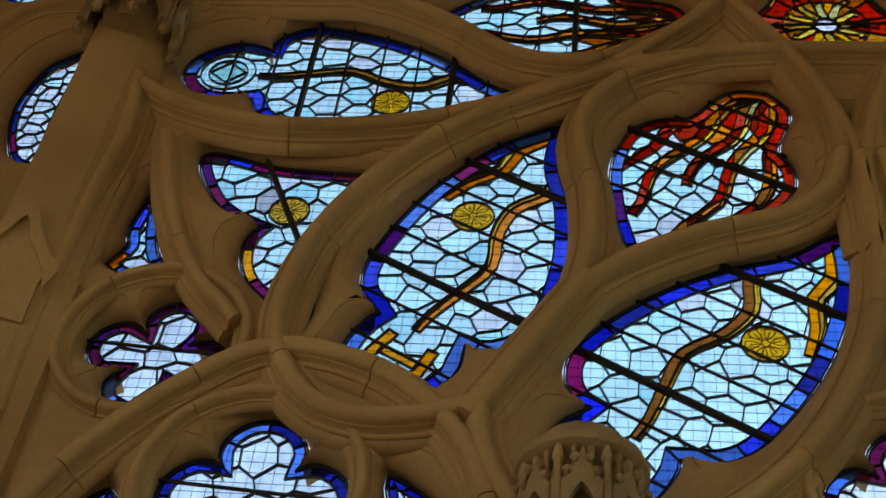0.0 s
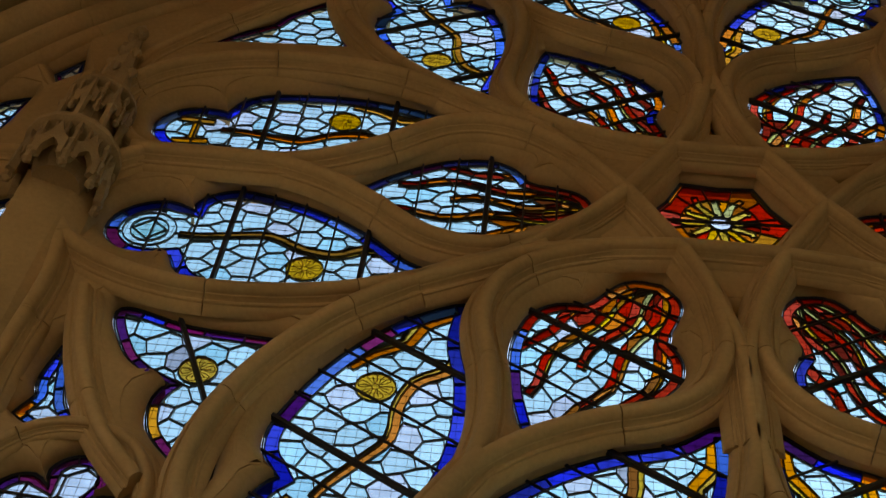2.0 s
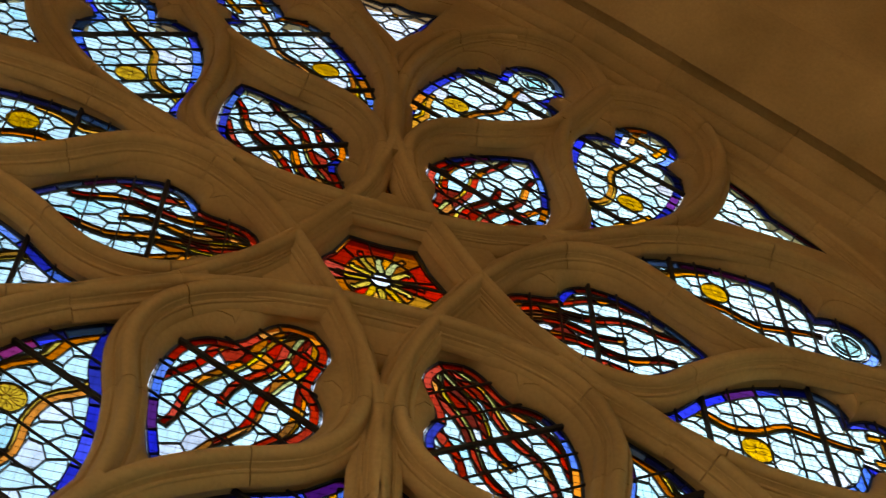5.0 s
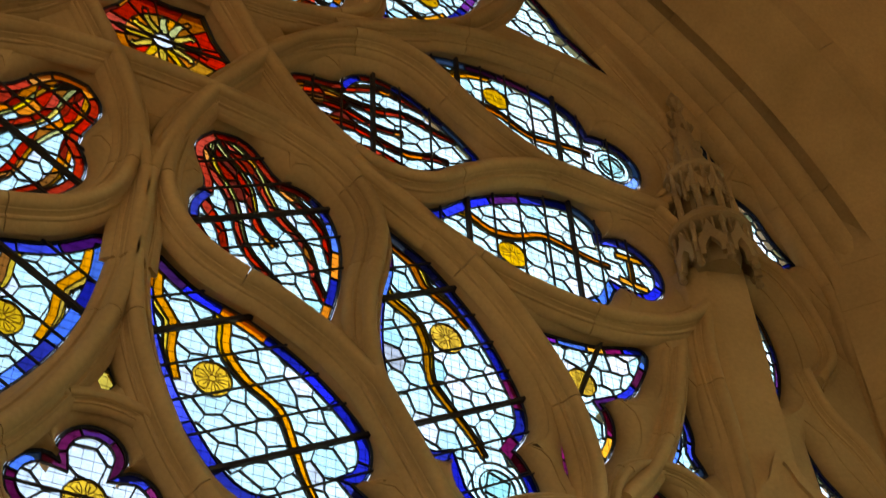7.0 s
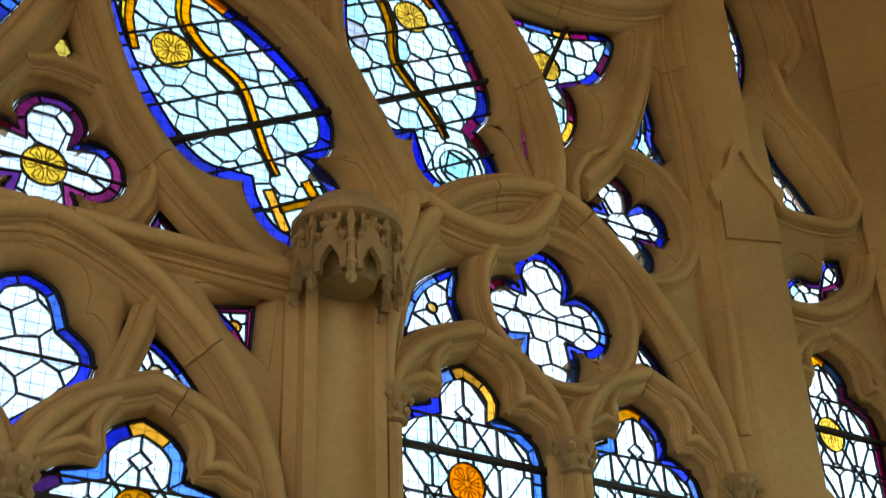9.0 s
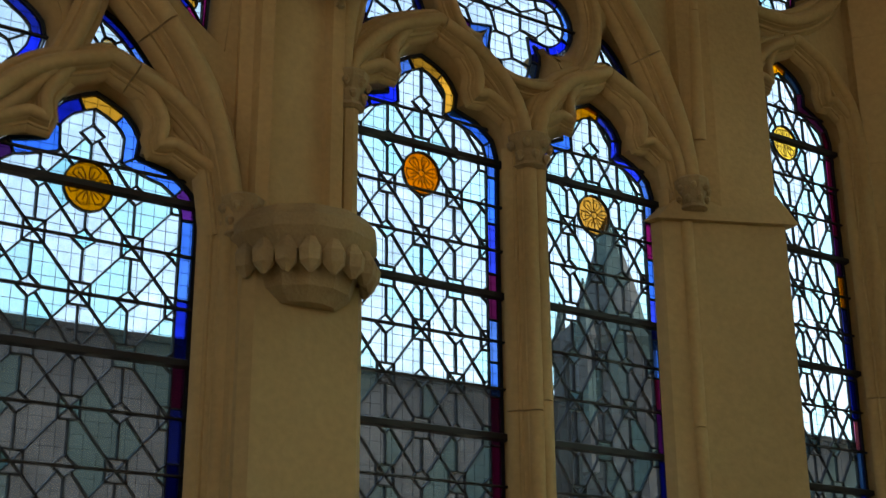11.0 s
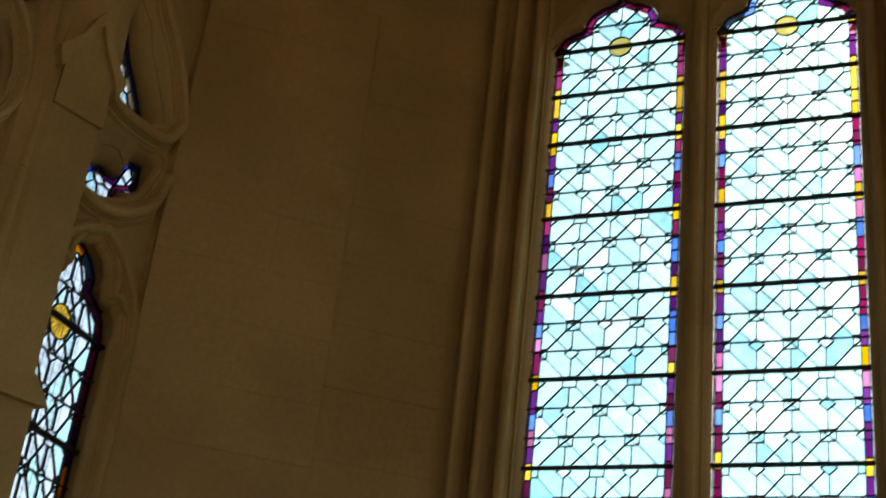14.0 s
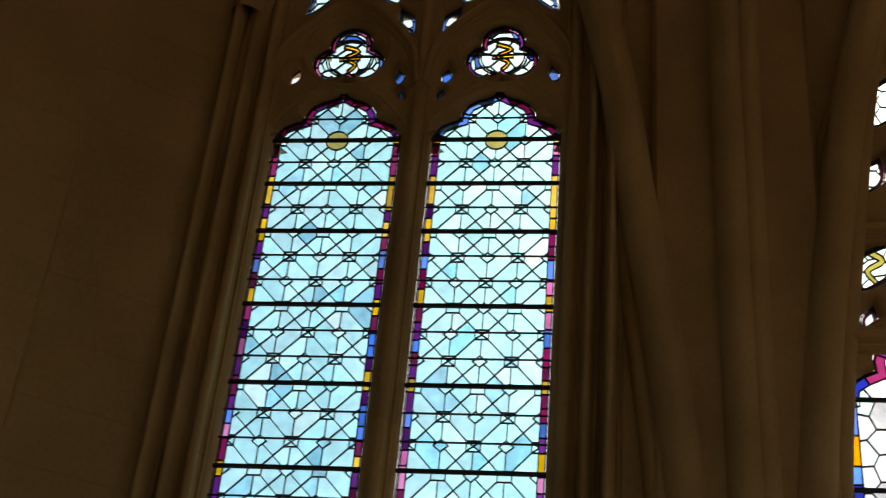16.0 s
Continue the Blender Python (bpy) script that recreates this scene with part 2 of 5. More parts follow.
def mesh_of(name, verts, faces, mat, smooth=False):
    me = bpy.data.meshes.new(name)
    me.from_pydata([tuple(map(float, v)) for v in verts], [], [tuple(map(int, f)) for f in faces])
    me.materials.append(mat)
    if smooth:
        me.polygons.foreach_set("use_smooth", [True] * len(me.polygons))
    me.validate()
    me.update()
    return me


def part(name, me, parent=None, label=""):
    ob = new(name, me)
    if parent is not None:
        ob.parent = parent
    return tagged(ob, label) if label else ob


def thing(name, me, label, category="", group="", kind=""):
    return tagged(new(name, me), label, category, group, kind)


def empty(name, label, category="", group="", kind=""):
    ob = new(name)
    ob.empty_display_size = 0.1
    return tagged(ob, label, category, group, kind)


def box_data(x0, x1, y0, y1, z0, z1, c=0.0):
    """A box with its upright and level edges chamfered by c."""
    bm = bmesh.new()
    bmesh.ops.create_cube(bm, size=1)
    for v in bm.verts:
        v.co = Vector(((x0 + x1) / 2 + v.co.x * (x1 - x0), (y0 + y1) / 2 + v.co.y * (y1 - y0), (z0 + z1) / 2 + v.co.z * (z1 - z0)))
    if c:
        bmesh.ops.bevel(bm, geom=bm.edges[:], offset=c, segments=1, affect="EDGES")
    v = [tuple(q.co) for q in bm.verts]
    bm.verts.index_update()
    f = [[q.index for q in p.verts] for p in bm.faces]
    bm.free()
    return v, f


class Plane:
    """A wall's plane: u along it, v up, d outwards through it."""

    def __init__(self, o, u, out):
        self.o, self.u, self.out = np.array(o, float), np.array(u, float), np.array(out, float)

    def __call__(self, u, v, d=0.0):
        return self.o + self.u * u + np.array((0, 0, v)) + self.out * d


WEST = Plane((0, 0, 0), (1, 0, 0), (0, 1, 0))



def slab(poly, plane, d0, d1):
    n = len(poly)
    v = [plane(*p, d0) for p in poly] + [plane(*p, d1) for p in poly]
    f = [list(range(n)), list(range(2 * n - 1, n - 1, -1))] + [[(i + 1) % n, i, n + i, n + (i + 1) % n] for i in range(n)]
    return v, f


def strips(segs, plane, width, d0, d1):
    """Low bars along plane segments, as one mesh's points and faces."""
    v, f = [], []
    for a, b in segs:
        a, b = np.array(a), np.array(b)
        t = b - a
        ln = np.linalg.norm(t)
        if ln < 1e-5:
            continue
        t = t / ln
        nrm = np.array((-t[1], t[0])) * width / 2
        a, b = a - t * width * 0.3, b + t * width * 0.3
        k = len(v)
        v += [plane(*(a - nrm), d1), plane(*(b - nrm), d1), plane(*(b + nrm), d1), plane(*(a + nrm), d1),
              plane(*(a - nrm * 0.6), d0), plane(*(b - nrm * 0.6), d0), plane(*(b + nrm * 0.6), d0), plane(*(a + nrm * 0.6), d0)]
        f += [[k + q for q in r] for r in ((4, 5, 6, 7), (3, 2, 1, 0), (0, 1, 5, 4), (1, 2, 6, 5), (2, 3, 7, 6), (3, 0, 4, 7))]
    return v, f


RNG = random.Random(7)


def stained_light(label, outline, plane, leads, colour_of, extra=(), bars=(), group="stained glass lights", border=0.05, division=0.26, came=0.011, place=None, more=()):
    """One leaded light. outline: its edge. leads: segments. colour_of(point, in_border, index) names the glass. extra: closed shapes
    that keep the leads out. bars: (segment, width). place: local plane point to the wall's plane point."""
    put = place or (lambda q: q)
    outline = inset(ccw(outline), 0.008)
    inner = inset(outline, border, 0.85) if border else outline
    fillet = inset(outline, 0.011, 0.85) if border else outline
    segs = loop_segs(outline)
    if border:
        segs += loop_segs(inner) + loop_segs(fillet)
        run = 0.0
        for i in range(len(outline)):
            run += np.linalg.norm(outline[(i + 1) % len(outline)] - outline[i])
            if run > division * RNG.uniform(0.7, 1.2):
                segs.append((outline[(i + 1) % len(outline)], inner[(i + 1) % len(outline)]))
                run = 0.0
    segs += clipped(leads, inner, [e for e, solid in extra if solid])
    for e, solid in extra:
        segs += clipped(loop_segs(e), inner)
    segs += clipped(list(more), inner)
    vs, es, fs = cells(segs)
    rim = inset(outline, -0.006)
    root_v, root_f = strips([(np.array(put(vs[a])), np.array(put(vs[b]))) for a, b in es if inside((vs[a] + vs[b]) / 2, rim)], plane, came, -0.008, 0.008)
    root = thing("stained_glass_light", mesh_of("lead_came", root_v, root_f, LEAD), label, "stained glass", group)
    edge_line, fillet_line = np.vstack([outline, outline[:1]]), np.vstack([fillet, fillet[:1]])
    rim_v, rim_f = [], []
    for f in fs:
        poly = np.array([vs[i] for i in f])
        if len(poly) < 3 or abs(area2(poly)) < 1.2e-4:
            continue
        tri = [poly[list(t)] for t in geometry.tessellate_polygon([[Vector((*q, 0.0)) for q in poly]])]
        c = max(tri, key=lambda t: abs(area2(t))).mean(0) if tri else poly.mean(0)
        if not inside(c, outline):
            continue
        if border and max(dist_line(q, edge_line) for q in poly) < 0.0125 and min(dist_line(q, edge_line) for q in poly) < 0.0015:
            v, fc = slab(ccw(np.array([put(q) for q in poly])), plane, -0.003, 0.003)
            rim_f += [[len(rim_v) + i for i in q] for q in fc]
            rim_v += v
            continue
        in_border = bool(border) and any(dist_line(q, fillet_line) < 0.0015 for q in poly)
        colour = colour_of(c, in_border)
        poly = ccw(np.array([put(q) for q in poly]))
        v, fc = slab(poly, plane, -0.003, 0.003)
        part("pane", mesh_of("pane", v, fc, G[colour]), root)
    # clear outermost strip imitates the bright line of the lit stone splay
    if rim_v:
        tagged(part("edge_strip", mesh_of("edge_strip", rim_v, rim_f, G["clear"]), root), kind="stuff")
    for (a, b), w in bars:
        for s, e in clipped([(a, b)], inset(outline, -0.02)):
            v, fc = strips([(np.array(put(s)), np.array(put(e)))], plane, w, -0.034 if w > 0.02 else -0.022, -0.009)
            part("saddle_bar", mesh_of("saddle_bar", v, fc, IRON), root)
    return root


def sweep(line, plane, profile, name="voussoir", parent=None, mat=None, closed=False, piece=0.85, gap=0.006, mirror_ok=True):
    """Moulded stone along a plane line, in voussoirs with open joints. profile: (offset, depth towards the room)."""
    line = np.array(line)
    if closed:
        line = np.vstack([line, line[:1]])
    d = np.gradient(line, axis=0)
    if closed:
        d[0] = d[-1] = line[1] - line[-2]
    d /= np.maximum(np.linalg.norm(d, axis=1), 1e-9)[:, None]
    n = np.stack([-d[:, 1], d[:, 0]], 1)
    ln = np.concatenate([[0], np.cumsum(np.linalg.norm(np.diff(line, axis=0), axis=1))])
    k = max(1, round(ln[-1] / piece))
    cuts = [ln[-1] * (i + (RNG.uniform(-0.15, 0.15) if 0 < i < k else 0)) / k for i in range(k + 1)]
    made = []
    for s, e in zip(cuts, cuts[1:]):
        s2, e2 = (s + gap / 2 if s > 0 else s), (e - gap / 2 if e < ln[-1] else e)
        ts = np.concatenate([[s2], ln[(ln > s2 + 1e-3) & (ln < e2 - 1e-3)], [e2]])
        P = np.stack([np.interp(ts, ln, line[:, q]) for q in (0, 1)], 1)
        N = np.stack([np.interp(ts, ln, n[:, q]) for q in (0, 1)], 1)
        m = len(profile)
        v = [plane(*(P[i] + N[i] * o), -h) for i in range(len(ts)) for o, h in profile]
        f = [[i * m + j, i * m + j + 1, (i + 1) * m + j + 1, (i + 1) * m + j] for i in range(len(ts) - 1) for j in range(m - 1)]
        f += [[i * m + m - 1, i * m, (i + 1) * m, (i + 1) * m + m - 1] for i in range(len(ts) - 1)]
        f += [list(range(m))[::-1], [(len(ts) - 1) * m + j for j in range(m)]]
        me = mesh_of(name, v, f, mat or STONE)
        bm = bmesh.new()
        bm.from_mesh(me)
        bmesh.ops.recalc_face_normals(bm, faces=bm.faces)
        bm.to_mesh(me)
        bm.free()
        me.polygons.foreach_set("use_smooth", [True] * len(me.polygons))
        me.set_sharp_from_angle(angle=radians(40))
        made.append(part(name, me, parent))
    return made


def moulding(half, low, high):
    """A symmetrical rib section: hollow, fillet and a keeled roll in front."""
    h = high - low
    side = [(1.0, 0.0), (0.98, 0.10), (0.91, 0.24), (0.80, 0.34), (0.70, 0.38), (0.69, 0.47), (0.62, 0.50), (0.56, 0.46), (0.50, 0.46), (0.44, 0.53),
            (0.41, 0.66), (0.36, 0.69), (0.355, 0.77), (0.30, 0.88), (0.20, 0.96), (0.07, 1.0)]
    left = [(-o * half, low + t * h) for o, t in side]
    return left + [(-o, d) for o, d in reversed(left)]


HOLLOW = [(0.0, 0.0), (0.06, 0.16), (0.14, 0.36), (0.27, 0.56), (0.45, 0.73), (0.66, 0.85), (0.80, 0.89), (0.82, 0.98), (1.0, 1.0)]


def plate(name, outer, holes, plane, d0, d1, splay, label, kind="structure", mat=None):
    """A stone slab with openings through it, their edges hollowed towards the room. d0: room side."""
    v, f = [], []
    holes = [ccw(h) for h in holes]
    every = np.vstack(holes)
    rims = []
    rise = lambda lim: np.clip(np.sqrt(lim / (0.75 * splay)), 0.25, 1.0)
    for h in holes:
        n, lim = grown(h, every, splay)
        rims.append((h, n, lim, grown(h, every, 0.11)[1]))
    for depth, back in ((d0, False), (d1, True)):
        hs = [h + n * (far if back else lim)[:, None] for h, n, lim, far in rims]
        segs = loop_segs(np.array(outer)) + [s for h in hs for s in loop_segs(h)]
        vs, es = [], []
        for a, b in segs:
            es.append((len(vs), len(vs) + 1))
            vs += [Vector((float(a[0]), float(a[1]))), Vector((float(b[0]), float(b[1])))]
        ov, _, of, *_ = geometry.delaunay_2d_cdt(vs, es, [], 1, 1e-4)
        base = len(v)
        low = {} if back else {(round(q[0], 3), round(q[1], 3)): t for (h, n, lim, far), r in zip(rims, hs) for q, t in zip(r.tolist(), rise(lim))}
        v += [plane(q[0], q[1], -0.025 + (depth + 0.025) * low.get((round(q[0], 3), round(q[1], 3)), 1.0)) for q in ov]
        for t in of:
            c = sum((np.array(ov[i]) for i in t), np.zeros(2)) / len(t)
            if not any(inside(c, h) for h in hs):
                f.append([base + i for i in (t if not back else t[::-1])])
    for h, nrm, lim, far in rims:
        n, base = len(h), len(v)
        for o, k in reversed(HOLLOW):
            v += [plane(*q, -0.025 + (d0 + 0.025) * k * t) for q, t in zip(h + nrm * (lim * o)[:, None], rise(lim))]
        v += [plane(*q, 0.012) for q in h] + [plane(*q, d1) for q in h + nrm * far[:, None]]
        for r in range(len(HOLLOW) + 1):
            r *= n
            f += [[base + r + i, base + r + (i + 1) % n, base + r + n + (i + 1) % n, base + r + n + i] for i in range(n)]
    me = mesh_of(name, v, f, mat or STONE, True)
    me.set_sharp_from_angle(angle=radians(35))
    return thing(name, me, label, "wall", "", kind)


def blocks(parent, origin, u, out, length, z0, z1, course, rng, thick=0.12, lens=(0.55, 1.1), mat=None, gap=0.006, skip=None):
    """Ashlar blocks of a wall's face, each its own piece."""
    o, u, out = np.array(origin, float), np.array(u, float), np.array(out, float)
    z = z0
    while z < z1 - 0.05:
        h = min(course * rng.uniform(0.88, 1.12), z1 - z)
        if z1 - z - h < 0.15:
            h = z1 - z
        s = 0.0
        while s < length - 0.01:
            w = rng.uniform(*lens)
            if length - s - w < 0.3:
                w = length - s
            if skip is None or not skip(s + w / 2, z + h / 2):
                a, b, c, d = s + gap / 2, s + w - gap / 2, z + gap / 2, z + h - gap / 2
                e, back = 0.0015, thick + rng.uniform(-0.001, 0.001)
                v = []
                for k, q in ((0.0, 0.0), (back - e, 0.0), (back, e)):
                    for x, y in ((a + q, c + q), (b - q, c + q), (b - q, d - q), (a + q, d - q)):
                        v.append(o + u * x - out * k + np.array((0, 0, y)))
                f = [[8, 9, 10, 11]] + [[r + i, r + (i + 1) % 4, r + 4 + (i + 1) % 4, r + 4 + i] for r in (0, 4) for i in range(4)]
                part("ashlar_block", mesh_of("ashlar_block", v, f, mat or ASHLAR), parent)
            s += w
        z += h

# ---- the west wall: shapes of its lights ----
ZC = 8.226
BASE = 1.9


def joined(*runs, step=0.04):
    return np.concatenate([spline(r, step)[:-1] for r in runs])


def both(run):
    """A half outline from the axis to the axis, closed by its mirror image across v = 0."""
    run = np.array(run)
    return np.concatenate([run, (run * (1, -1))[::-1][1:-1]])


OUTER = joined([(1.58, 0.77), (1.85, 0.92), (2.14, 1.0), (2.4, 1.03), (2.67, 1.02), (2.91, 0.98), (3.04, 0.90), (3.10, 0.78)],
               [(3.13, 0.745), (3.28, 0.76), (3.42, 0.73), (3.53, 0.60), (3.52, 0.45), (3.42, 0.34), (3.28, 0.29), (3.16, 0.32)],
               [(3.10, 0.33), (3.04, 0.21), (2.90, 0.13), (2.7, 0.15), (2.39, 0.26), (2.09, 0.44), (1.85, 0.65), (1.58, 0.77)])
INNER_HALF = np.vstack([joined([(0.78, 0), (0.87, 0.15), (1.15, 0.21)], [(1.19, 0.24), (1.27, 0.36), (1.40, 0.42), (1.54, 0.41), (1.70, 0.36), (1.95, 0.20), (2.17, 0)]), [(2.17, 0)]])
INNER = widened(both(INNER_HALF), 0.045)
OUTER = widened(OUTER, 0.045)
CENTRE = np.array([((0.46 if i % 2 == 0 else 0.375) * math.cos(i * math.pi / 6), (0.46 if i % 2 == 0 else 0.375) * math.sin(i * math.pi / 6)) for i in range(12)])


def sector(deg, mirror=1):
    c, s = math.cos(radians(deg)), math.sin(radians(deg))
    return lambda q: (q[0] * c - mirror * q[1] * s, ZC + q[0] * s + mirror * q[1] * c)


def moved(poly, place):
    return np.array([place(q) for q in poly])


def quatrefoil(c, e, rho, turn=0.0, point=0.0):
    out = []
    for i in range(64):
        a = 2 * math.pi * i / 64
        ph = (a + math.pi / 4) % (math.pi / 2) - math.pi / 4
        r = e * math.cos(ph) + math.sqrt(max(rho * rho - (e * math.sin(ph)) ** 2, 0))
        if point and abs((a - 1.5 * math.pi)) < 0.5:
            r += point * (1 - abs(a - 1.5 * math.pi) / 0.5)
        out.append((c[0] + r * math.cos(a + turn), c[1] + r * math.sin(a + turn)))
    return np.array(out)


def lancet(c, hw, zs, rise=0.37, z0=BASE, cusp=0.2, cz=0.12):
    half = joined([(hw, z0), (hw, zs - 0.5), (hw, zs - 0.05), (hw - 0.05, zs + 0.05), (hw - 0.12, zs + 0.1), (cusp, zs + cz)],
                  [(cusp - 0.02, zs + cz + 0.02), (cusp - 0.015, zs + cz + 0.1), (cusp * 0.6, zs + rise - 0.06), (0, zs + rise)], step=0.05)
    half = np.vstack([half, [(0, zs + rise)]])
    left = (half * (-1, 1))[::-1][1:]
    return widened(np.concatenate([half, left]) + (c, 0), 0.025)


FOILS = {}
for sgn in (1, -1):
    mx = lambda pts, sgn=sgn: np.array(pts) * (sgn, 1)
    FOILS["quatrefoil_side", sgn] = quatrefoil((sgn * 3.19, 5.57), 0.185, 0.132, sgn * radians(14))
    FOILS["quatrefoil_bay", sgn] = quatrefoil((sgn * 2.61, 4.83), 0.215, 0.165, 0, 0.10)
    FOILS["spandrel", sgn] = mx(joined([(2.41, 6.82), (2.88, 6.86), (3.27, 6.96), (3.16, 6.65), (2.99, 6.48)], [(2.88, 6.44), (2.93, 6.28), (2.86, 6.06), (2.56, 5.77)], [(2.56, 5.77), (2.55, 6.2), (2.41, 6.82)]))
    FOILS["spandrel_top", sgn] = mx(joined([(2.46, 9.92), (2.60, 10.3), (2.66, 10.66)], [(2.66, 10.66), (2.85, 10.5), (3.0, 10.32)], [(3.05, 10.2), (3.3, 10.0), (3.52, 9.80)], [(3.52, 9.80), (3.2, 9.87), (2.46, 9.92)]))
    FOILS["spike", sgn] = mx(joined([(3.47, 6.68), (3.52, 6.4), (3.50, 6.27), (3.57, 6.14)], [(3.57, 6.14), (3.42, 6.06), (3.24, 6.10)], [(3.24, 6.10), (3.38, 6.24), (3.47, 6.68)]))
    FOILS["triangle_bay", sgn] = mx(joined([(1.74, 4.50), (1.86, 4.80), (2.07, 4.97)], [(2.07, 4.97), (2.04, 4.8), (2.10, 4.63)], [(2.10, 4.63), (1.95, 4.60), (1.74, 4.50)]))
    FOILS["triangle_bay_out", sgn] = mx(joined([(3.12, 4.58), (3.14, 4.72), (3.21, 4.83)], [(3.21, 4.83), (3.30, 4.74), (3.38, 4.60)], [(3.38, 4.60), (3.25, 4.63), (3.12, 4.58)]))
    FOILS["triangle_mid", sgn] = mx(joined([(0.42, 3.95), (0.44, 4.1), (0.43, 4.25)], [(0.43, 4.25), (0.62, 4.14), (0.79, 3.95)], [(0.79, 3.95), (0.6, 3.99), (0.42, 3.95)]))
    FOILS["corner", sgn] = mx([(0.80, 4.43), (0.99, 4.47), (0.985, 4.24), (0.9, 4.34)])
    FOILS["small_triangle", sgn] = mx([(0.45, 4.63), (0.53, 4.83), (0.68, 4.70), (0.6, 4.65)])
    FOILS["far_drop", sgn] = mx(joined([(4.41, 5.36), (4.42, 5.52), (4.56, 5.60), (4.66, 5.56)], [(4.70, 5.60), (4.78, 5.76), (4.93, 5.82)], [(4.93, 5.82), (4.92, 5.66), (4.80, 5.57)], [(4.75, 5.55), (4.71, 5.40), (4.60, 5.34), (4.41, 5.36)]))
    FOILS["far_dagger", sgn] = mx(joined([(4.44, 6.64), (4.55, 6.42), (4.66, 6.30), (4.82, 6.10)], [(4.82, 6.10), (4.62, 6.05), (4.48, 6.16), (4.44, 6.64)]))
    FOILS["far_side", sgn] = mx(joined([(4.14, 7.9), (4.36, 7.7), (4.43, 7.3), (4.32, 6.92), (4.14, 6.82)], [(4.14, 6.82), (4.17, 7.3), (4.14, 7.9)]))
    FOILS["far_dagger_top", sgn] = mx(joined([(4.42, 8.98), (4.62, 8.86), (4.74, 8.62), (4.90, 8.43)], [(4.90, 8.43), (4.70, 8.30), (4.52, 8.46), (4.42, 8.98)]))
    FOILS["far_sliver", sgn] = mx([(4.88, 7.98), (4.96, 7.82), (5.0, 7.5), (4.9, 7.62)])
    FOILS["far_tip", sgn] = mx([(4.24, 9.5), (4.38, 9.28), (4.30, 9.08), (4.2, 9.25)])
FOILS["quatrefoil_mid", 1] = quatrefoil((0, 4.955), 0.19, 0.145, 0)
FOILS["heart", 1] = np.array(joined([(0, 4.37), (0.11, 4.32), (0.155, 4.21)], [(0.17, 4.17), (0.28, 4.08), (0.28, 3.97), (0.17, 3.83), (0, 3.68)], [(0, 3.68), (-0.17, 3.83), (-0.28, 3.97), (-0.28, 4.08), (-0.17, 4.17)], [(-0.155, 4.21), (-0.11, 4.32), (0, 4.37)]))
FOILS["top_triangle", 1] = np.array([(-0.37, 12.08), (-0.12, 12.04), (0, 12.10), (0.12, 12.04), (0.37, 12.10), (0.2, 11.72), (0, 11.36), (-0.2, 11.72)])
FOILS["drop_low", 1] = np.array([(0, 5.68), (0.045, 5.58), (0, 5.48), (-0.045, 5.58)])
for key, shape in FOILS.items():
    FOILS[key] = widened(shape, 0.015 if key[0].startswith("far") or key[0] == "drop_low" else 0.032)
LANCETS = [(s * c, hw, zs) for s in (1, -1) for c, hw, zs in ((2.085, 0.415, 4.06), (3.107, 0.385, 4.06), (0.54, 0.44, 3.46), (4.555, 0.375, 4.70))]
AXES = (0, 60, 120, 180, 240, 300)
SLIVER = np.array([(0.86, -0.09), (1.1, 0.0), (0.86, 0.09)])

HOLES = [moved(CENTRE, sector(0))]
for ax in AXES:
    HOLES.append(moved(INNER, sector(ax)))
    HOLES += [moved(OUTER, sector(ax, m)) for m in (1, -1)]
    HOLES.append(moved(SLIVER, sector(ax + 30)))
HOLES += list(FOILS.values())
HOLES += [lancet(c, hw, zs) for c, hw, zs in LANCETS]

# ---- the west wall: stone ----
ARCH_R = spline([(0, 12.72), (0.7, 12.42), (1.47, 11.98), (2.5, 11.24), (3.6, 10.40), (4.4, 9.55), (4.95, 8.5), (5.15, 7.5), (5.15, 4.0), (5.15, 0.0)], 0.15)
ARCH = np.vstack([(ARCH_R * (-1, 1))[::-1], ARCH_R[1:]])
outer_edge = [tuple(q) for q in ARCH[::-1]]
plate("wall_west", outer_edge, HOLES, WEST, -0.115, 0.14, 0.125, "tan limestone west wall pierced by flamboyant tracery")

MAIN, SUB, FINE = moulding(0.115, 0.08, 0.235), moulding(0.10, 0.08, 0.195), moulding(0.065, 0.08, 0.165)
rose = empty("rose_tracery", "carved limestone rose tracery of six flame shaped petals", "tracery")
RIB_A = spline([(0.58, 0), (0.80, 0.29), (0.93, 0.40), (1.10, 0.53), (1.27, 0.61), (1.48, 0.64), (1.7, 0.585), (1.88, 0.46), (2.05, 0.31), (2.35, 0.12), (2.62, 0.02), (2.8, 0.0)], 0.06)
RIB_B = spline([(0.29, 0.51), (0.72, 0.57), (1.23, 0.72), (1.58, 0.925), (2.1, 1.14), (2.55, 1.22), (2.98, 1.21), (3.38, 1.09), (3.66, 0.90), (3.81, 0.63), (3.79, 0.38), (3.64, 0.15), (3.46, 0.0)], 0.06)
NECK = int(np.argmin(abs(RIB_B[:, 0] - 1.15)))
